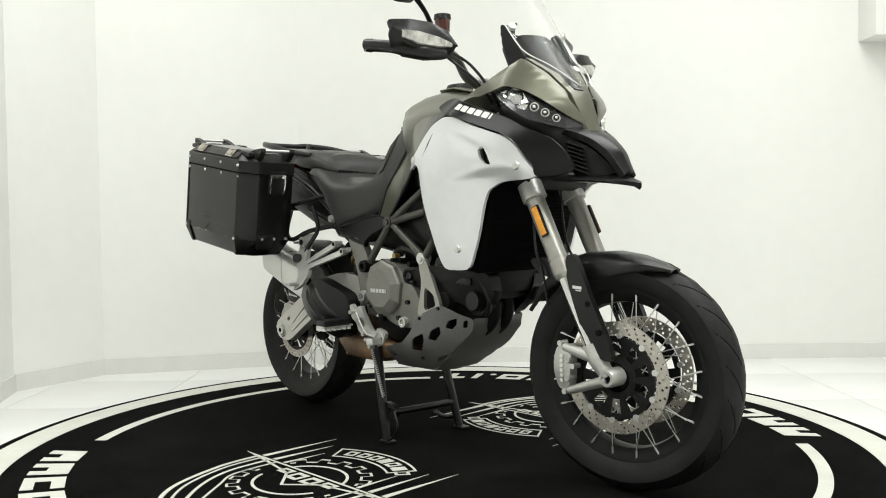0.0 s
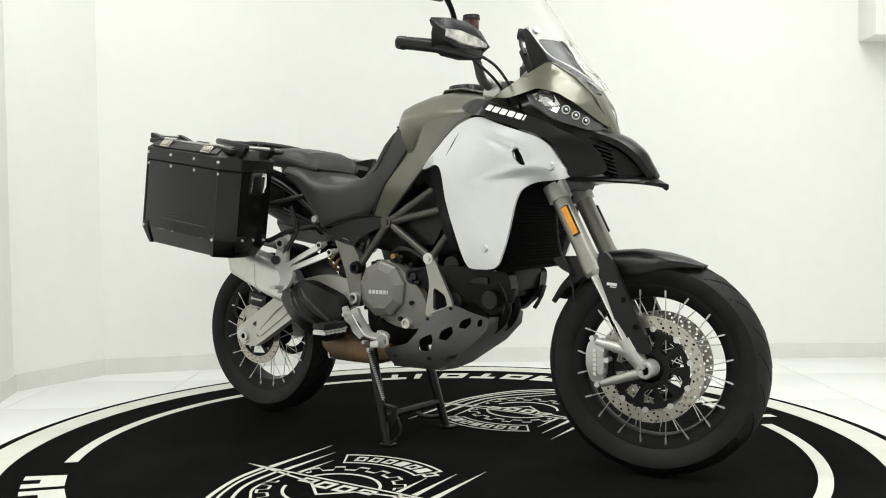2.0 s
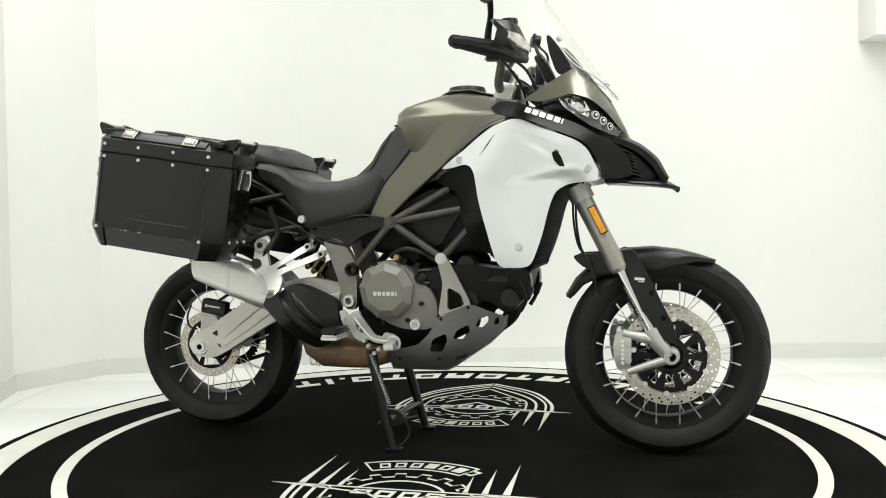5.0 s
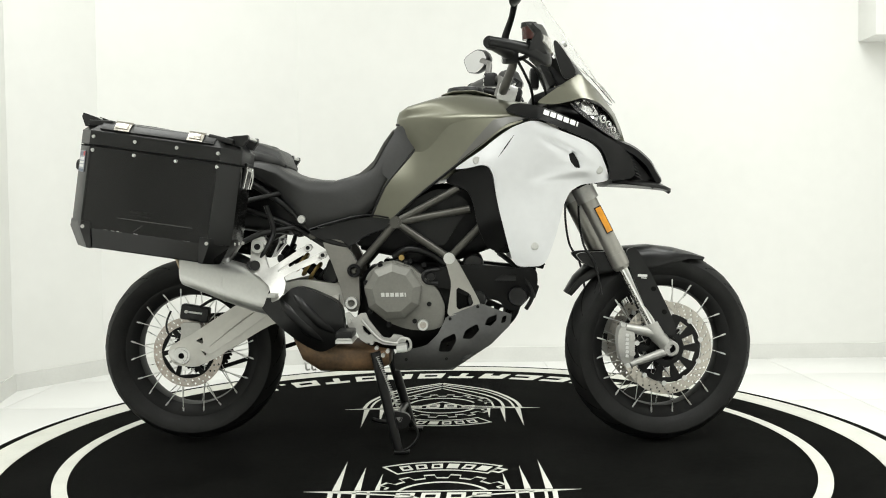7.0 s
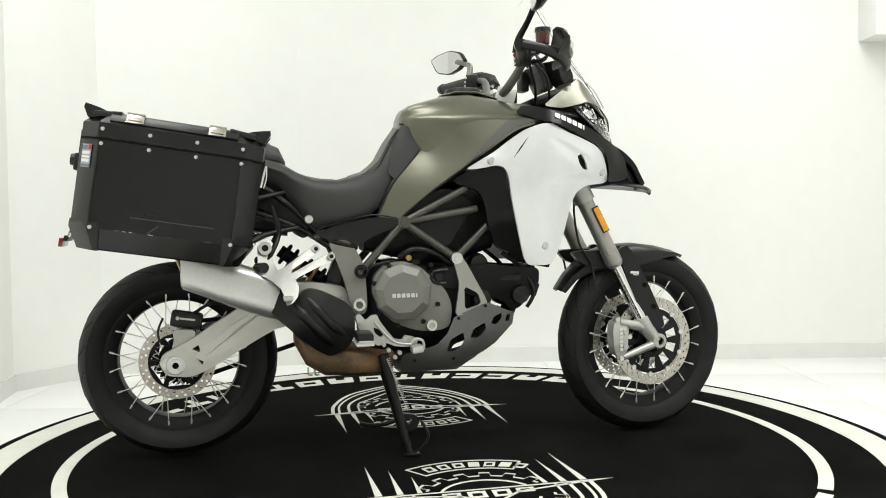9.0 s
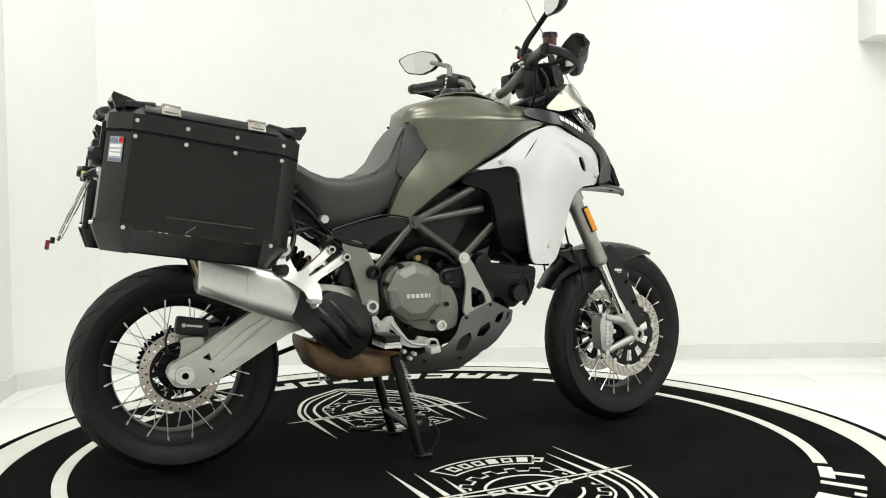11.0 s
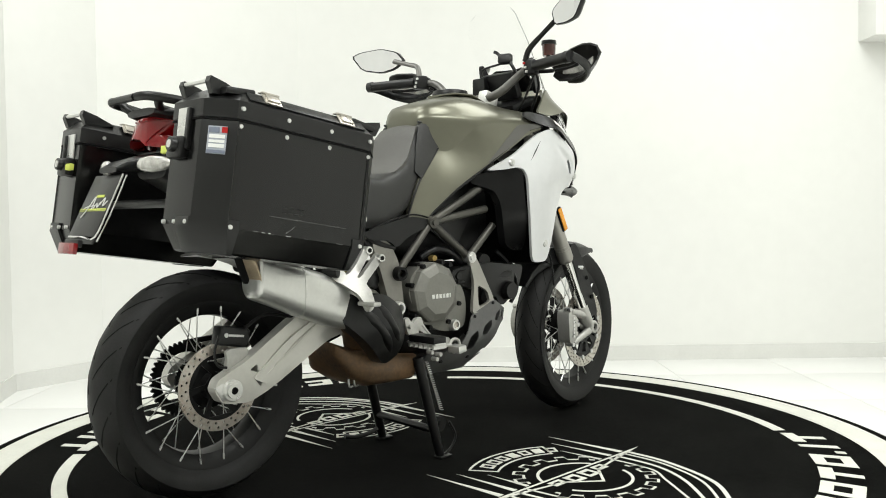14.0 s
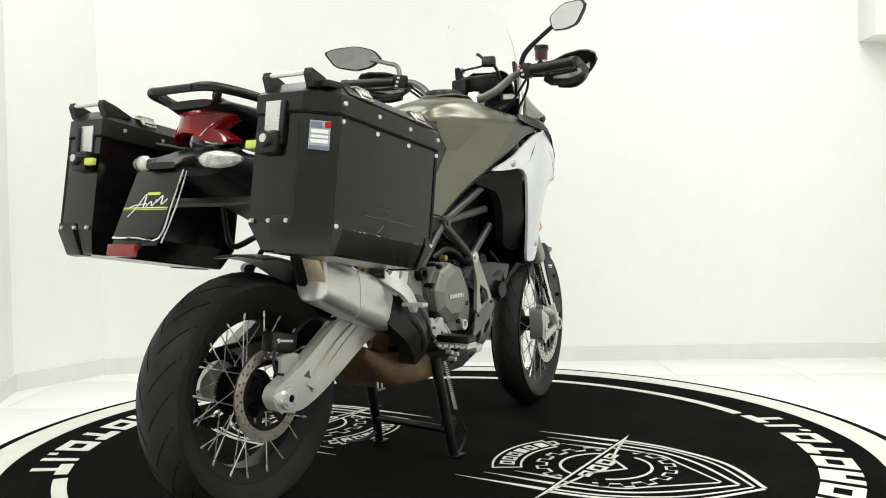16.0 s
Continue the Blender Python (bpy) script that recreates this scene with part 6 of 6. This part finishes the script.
for s in (-1, 1):
    case = side_case(s)
    if s < 0:
        st = part("sticker", box((0.044, 0.0015, 0.062), (-0.2205, s * 0.0655, 0.072), (0, 0, s * 50.6), 0.0), "sticker", case, "small printed sticker", smooth=0)
        for k, (dz, mat, w, h) in enumerate(((0.022, "blue", 0.024, 0.012), (-0.026, "blue", 0.042, 0.007), (0.008, "white", 0.036, 0.008), (-0.003, "white", 0.036, 0.006), (-0.013, "white", 0.036, 0.008))):
            off = -0.008 if k == 0 else 0
            p = Vector((-0.2205, s * 0.0655, 0.072)) + Vector((0.635 * off, s * 0.773 * off, dz)) + Vector((-0.773, s * 0.635, 0)) * 0.0012
            part("print_patch", box((w, 0.0012, h), p, (0, 0, s * 50.6)), mat, case)
        p = Vector((-0.2205, s * 0.0655, 0.072)) + Vector((0.635 * 0.016, s * 0.773 * 0.016, 0.023)) + Vector((-0.773, s * 0.635, 0)) * 0.0012
        part("print_patch", box((0.013, 0.0012, 0.013), p, (0, 0, s * 50.6)), "redanod", case)
        # scuffed lower edge and dent
        a = -0.165
        while a < 0.16:
            w = random.uniform(0.003, 0.016)
            part("scuff", box((w, 0.0014, random.uniform(0.0006, 0.0022)), (a, s * 0.0948, -0.1178 + random.uniform(-0.0008, 0.0008)), (0, random.uniform(-6, 6), 0)), "alu" if random.random() < 0.5 else "case_grey", case)
            a += w + random.choice((0.002, 0.006, 0.02, 0.035))
        part("dent_edge", tube([(-0.035, s * 0.0952, -0.112), (-0.02, s * 0.0956, -0.100), (-0.012, s * 0.0952, -0.092)], 0.0016, 6), "case_grey", case)
    # carrier tubes of the case
    part("case_carrier", tube([(-0.42, s * 0.13, 0.73), (-0.52, s * 0.17, 0.71), (-0.60, s * 0.205, 0.68), (-0.62, s * 0.215, 0.78), (-0.63, s * 0.215, 0.92), (-0.74, s * 0.215, 0.945), (-0.86, s * 0.213, 0.955)], 0.009, 10, 4), "black", bike, "black tubular case carrier")
    part("carrier_stay", rod((-0.46, s * 0.14, 0.84), (-0.62, s * 0.21, 0.80), 0.008, seg=10), "black", bike)
    part("carrier_stay", tube([(-0.50, s * 0.17, 0.80), (-0.48, s * 0.16, 0.72), (-0.50, s * 0.185, 0.66), (-0.53, s * 0.195, 0.61)], 0.008, 10), "black", bike)
    part("carrier_foot", rod((-0.545, s * 0.19, 0.610), (-0.525, s * 0.225, 0.612), 0.016, seg=14), "black", bike)
    # tail rail
    part("grab_rail", tube([(-0.60, s * 0.135, 0.995), (-0.72, s * 0.15, 1.016), (-0.86, s * 0.145, 1.046), (-0.975, s * 0.108, 1.064), (-1.000, s * 0.06, 1.064)], [0.010, 0.012, 0.012, 0.012, 0.010], 10, 6, None, 0.8), "black", bike, "black grab rail")
    part("rail_stay", tube([(-0.955, s * 0.10, 1.062), (-0.935, s * 0.075, 1.04), (-0.86, s * 0.06, 1.03)], 0.011, 10), "black", bike)
    ind = part("rear_indicator", loft([[Vector((-1.003 + (y - 0.09) * 0.35 + r * 0.9 * math.cos(2 * math.pi * k / 14), s * y, 0.896 + r * math.sin(2 * math.pi * k / 14))) for k in range(14)] for y, r in ((0.090, 0.010), (0.102, 0.018), (0.130, 0.021), (0.165, 0.016), (0.186, 0.005))]), "clear", bike, "clear rear indicator")
    part("stalk", rod((-0.975, s * 0.035, 0.897), (-1.0, s * 0.098, 0.896), 0.012, seg=12), "black", ind)
# tail lamp: one lens over the whole tail, with a leg down each side
half = [(0.0, 1.016), (0.045, 1.024), (0.078, 1.025), (0.092, 1.012), (0.074, 0.992), (0.062, 0.974), (0.086, 0.950), (0.080, 0.940), (0.044, 0.946), (0.026, 0.962), (0.0, 0.966)]
lens_line = [Vector(p) for p in half] + [Vector((-p[0], p[1])) for p in half[-2:0:-1]]
v, faces = fill(lens_line, (), 0.012)
bm = bmesh.new()
sheet = [[bm.verts.new((-0.972 + 9.5 * p[0] ** 2 + 0.35 * (p[1] - 0.98) + back, p[0], p[1])) for p in v] for back in (0.0, 0.045)]
for tri in faces:
    bm.faces.new([sheet[0][i] for i in tri])
    bm.faces.new([sheet[1][i] for i in reversed(tri)])
n = len(lens_line)
for i in range(n):
    bm.faces.new((sheet[0][i], sheet[0][(i + 1) % n], sheet[1][(i + 1) % n], sheet[1][i]))
tail_lamp = part("tail_lamp", bm, "red", bike, "red tail lamp with a leg down each side")
for s in (-1, 1):
    part("lens_rib", tube([(-0.974 + 9.5 * y * y + 0.35 * (z - 0.98), s * y, z) for y, z in ((0.012, 1.008), (0.04, 1.012), (0.072, 1.010))], 0.002, 6), "red", tail_lamp)
    part("lens_rib", tube([(-0.974 + 9.5 * y * y + 0.35 * (z - 0.98), s * y, z) for y, z in ((0.044, 0.955), (0.054, 0.975), (0.068, 0.995))], 0.002, 6), "red", tail_lamp)
part("rail_bar", rod((-1.000, -0.065, 1.064), (-1.000, 0.065, 1.064), 0.010, seg=10), "black", bike, "black rear cross rail")
part("tail_cowl", loft([superring((u, 0, z), hw, hh, 18, 3) for u, z, hw, hh in ((-0.70, 0.985, 0.12, 0.03), (-0.82, 1.008, 0.11, 0.03), (-0.91, 1.028, 0.095, 0.018), (-0.955, 1.034, 0.075, 0.010))]), "black", bike, "black tail cowl")
part("plate_arm", loft([superring((u, 0, z), hw, hh, 14, 4) for u, z, hw, hh in ((-0.86, 0.915, 0.07, 0.03), (-0.95, 0.905, 0.065, 0.022), (-1.02, 0.895, 0.055, 0.012), (-1.045, 0.885, 0.05, 0.008))]), "black", bike, "black plate carrier")
part("carrier_cross_tube", rod((-0.955, -0.205, 0.800), (-0.955, 0.205, 0.800), 0.011, seg=12), "black", bike, "black cross tube between the cases")
PT = pose(-1.072, 0.013, 0.797, 0, 26, 0)
pl = part("sign_plate", box((0.004, 0.154, 0.168), (0, 0, 0), (0, 0, 0), 0.001), "case_plastic", bike, "dark dealer plate with yellow stripe and white strokes")
pl.matrix_basis = PT
part("plate_rim", tube([(0.0, -0.0785, 0.085), (0.001, -0.080, 0.0), (0.0, -0.0785, -0.086), (-0.001, 0.0, -0.0865), (0.0, 0.078, -0.086)], 0.0026, 8, 4), "chrome", pl, "bright bent rim")
part("plate_rim", tube([(0.007, -0.083, 0.085), (0.009, -0.086, 0.0), (0.007, -0.083, -0.095)], 0.0022, 8), "chrome", pl, "bright bent rim")
part("yellow_stripe", box((0.001, 0.150, 0.0032), (-0.0026, 0, -0.012)), "yellow", pl)
part("yellow_stripe", box((0.001, 0.150, 0.0014), (-0.0026, 0, -0.0165)), "yellow", pl)
part("yellow_stripe", box((0.001, 0.042, 0.007), (-0.0026, -0.012, 0.024)), "yellow", pl)
for pts in ([(0.05, -0.035), (0.03, -0.01), (0.012, 0.022), (0.008, -0.012)], [(0.055, -0.012), (0.04, -0.006), (0.0, -0.002)], [(0.0, -0.01), (-0.012, 0.004), (-0.02, -0.008), (-0.03, 0.008)], [(-0.03, 0.0), (-0.045, 0.018), (-0.05, -0.004), (-0.065, 0.010)]):
    part("white_stroke", tube([(-0.0030, y, z) for y, z in pts], 0.0016, 6, 5), "white", pl)
part("bottom_fold", box((0.004, 0.150, 0.014), (0.004, 0, -0.096), (0, 6, 0), 0.001), "black", pl)
part("red_reflector", box((0.012, 0.092, 0.028), (-1.142, 0.018, 0.692), (0, 10, 0), 0.003), "red", bike, "small red reflector")
part("reflector_bracket", box((0.012, 0.085, 0.018), (-1.128, 0.018, 0.704), (0, 10, 0), 0.003), "black", bike)

# the tail sits a little to the left of the wheels' line
for ob in bike.children:
    co = [v.co for v in ob.data.vertices]
    cx, cy = sum(p.x for p in co) / len(co), sum(p.y for p in co) / len(co)
    cx, cy = cx + ob.location.x, cy + ob.location.y
    if cx < -0.44:
        kind = ob.name.split(".")[0]
        middle = abs(cy) < 0.1 or kind in ("grab_rail", "rail_stay", "rear_indicator", "tail_lamp", "tail_cover", "rail_bar")
        ob.location.y += 0.030 if middle else (0.0 if cy < 0 else 0.060)


# ---- what moves ----
def motions():
    """The turntable turns evenly and carries the mat and the motorcycle."""
    seat_of_bike = pose(-0.05, 0.037, 0, 0, 0, -1.5)
    times = [float(k) for k in range(17)]
    turns = [(t, pose(0, 0, 0, 0, 0, -46.15 + 6.575 * t)) for t in times]
    walk(turntable, turns)
    walk(floor_mat, turns)
    walk(bike, [(t, m @ seat_of_bike) for t, m in turns])


motions()
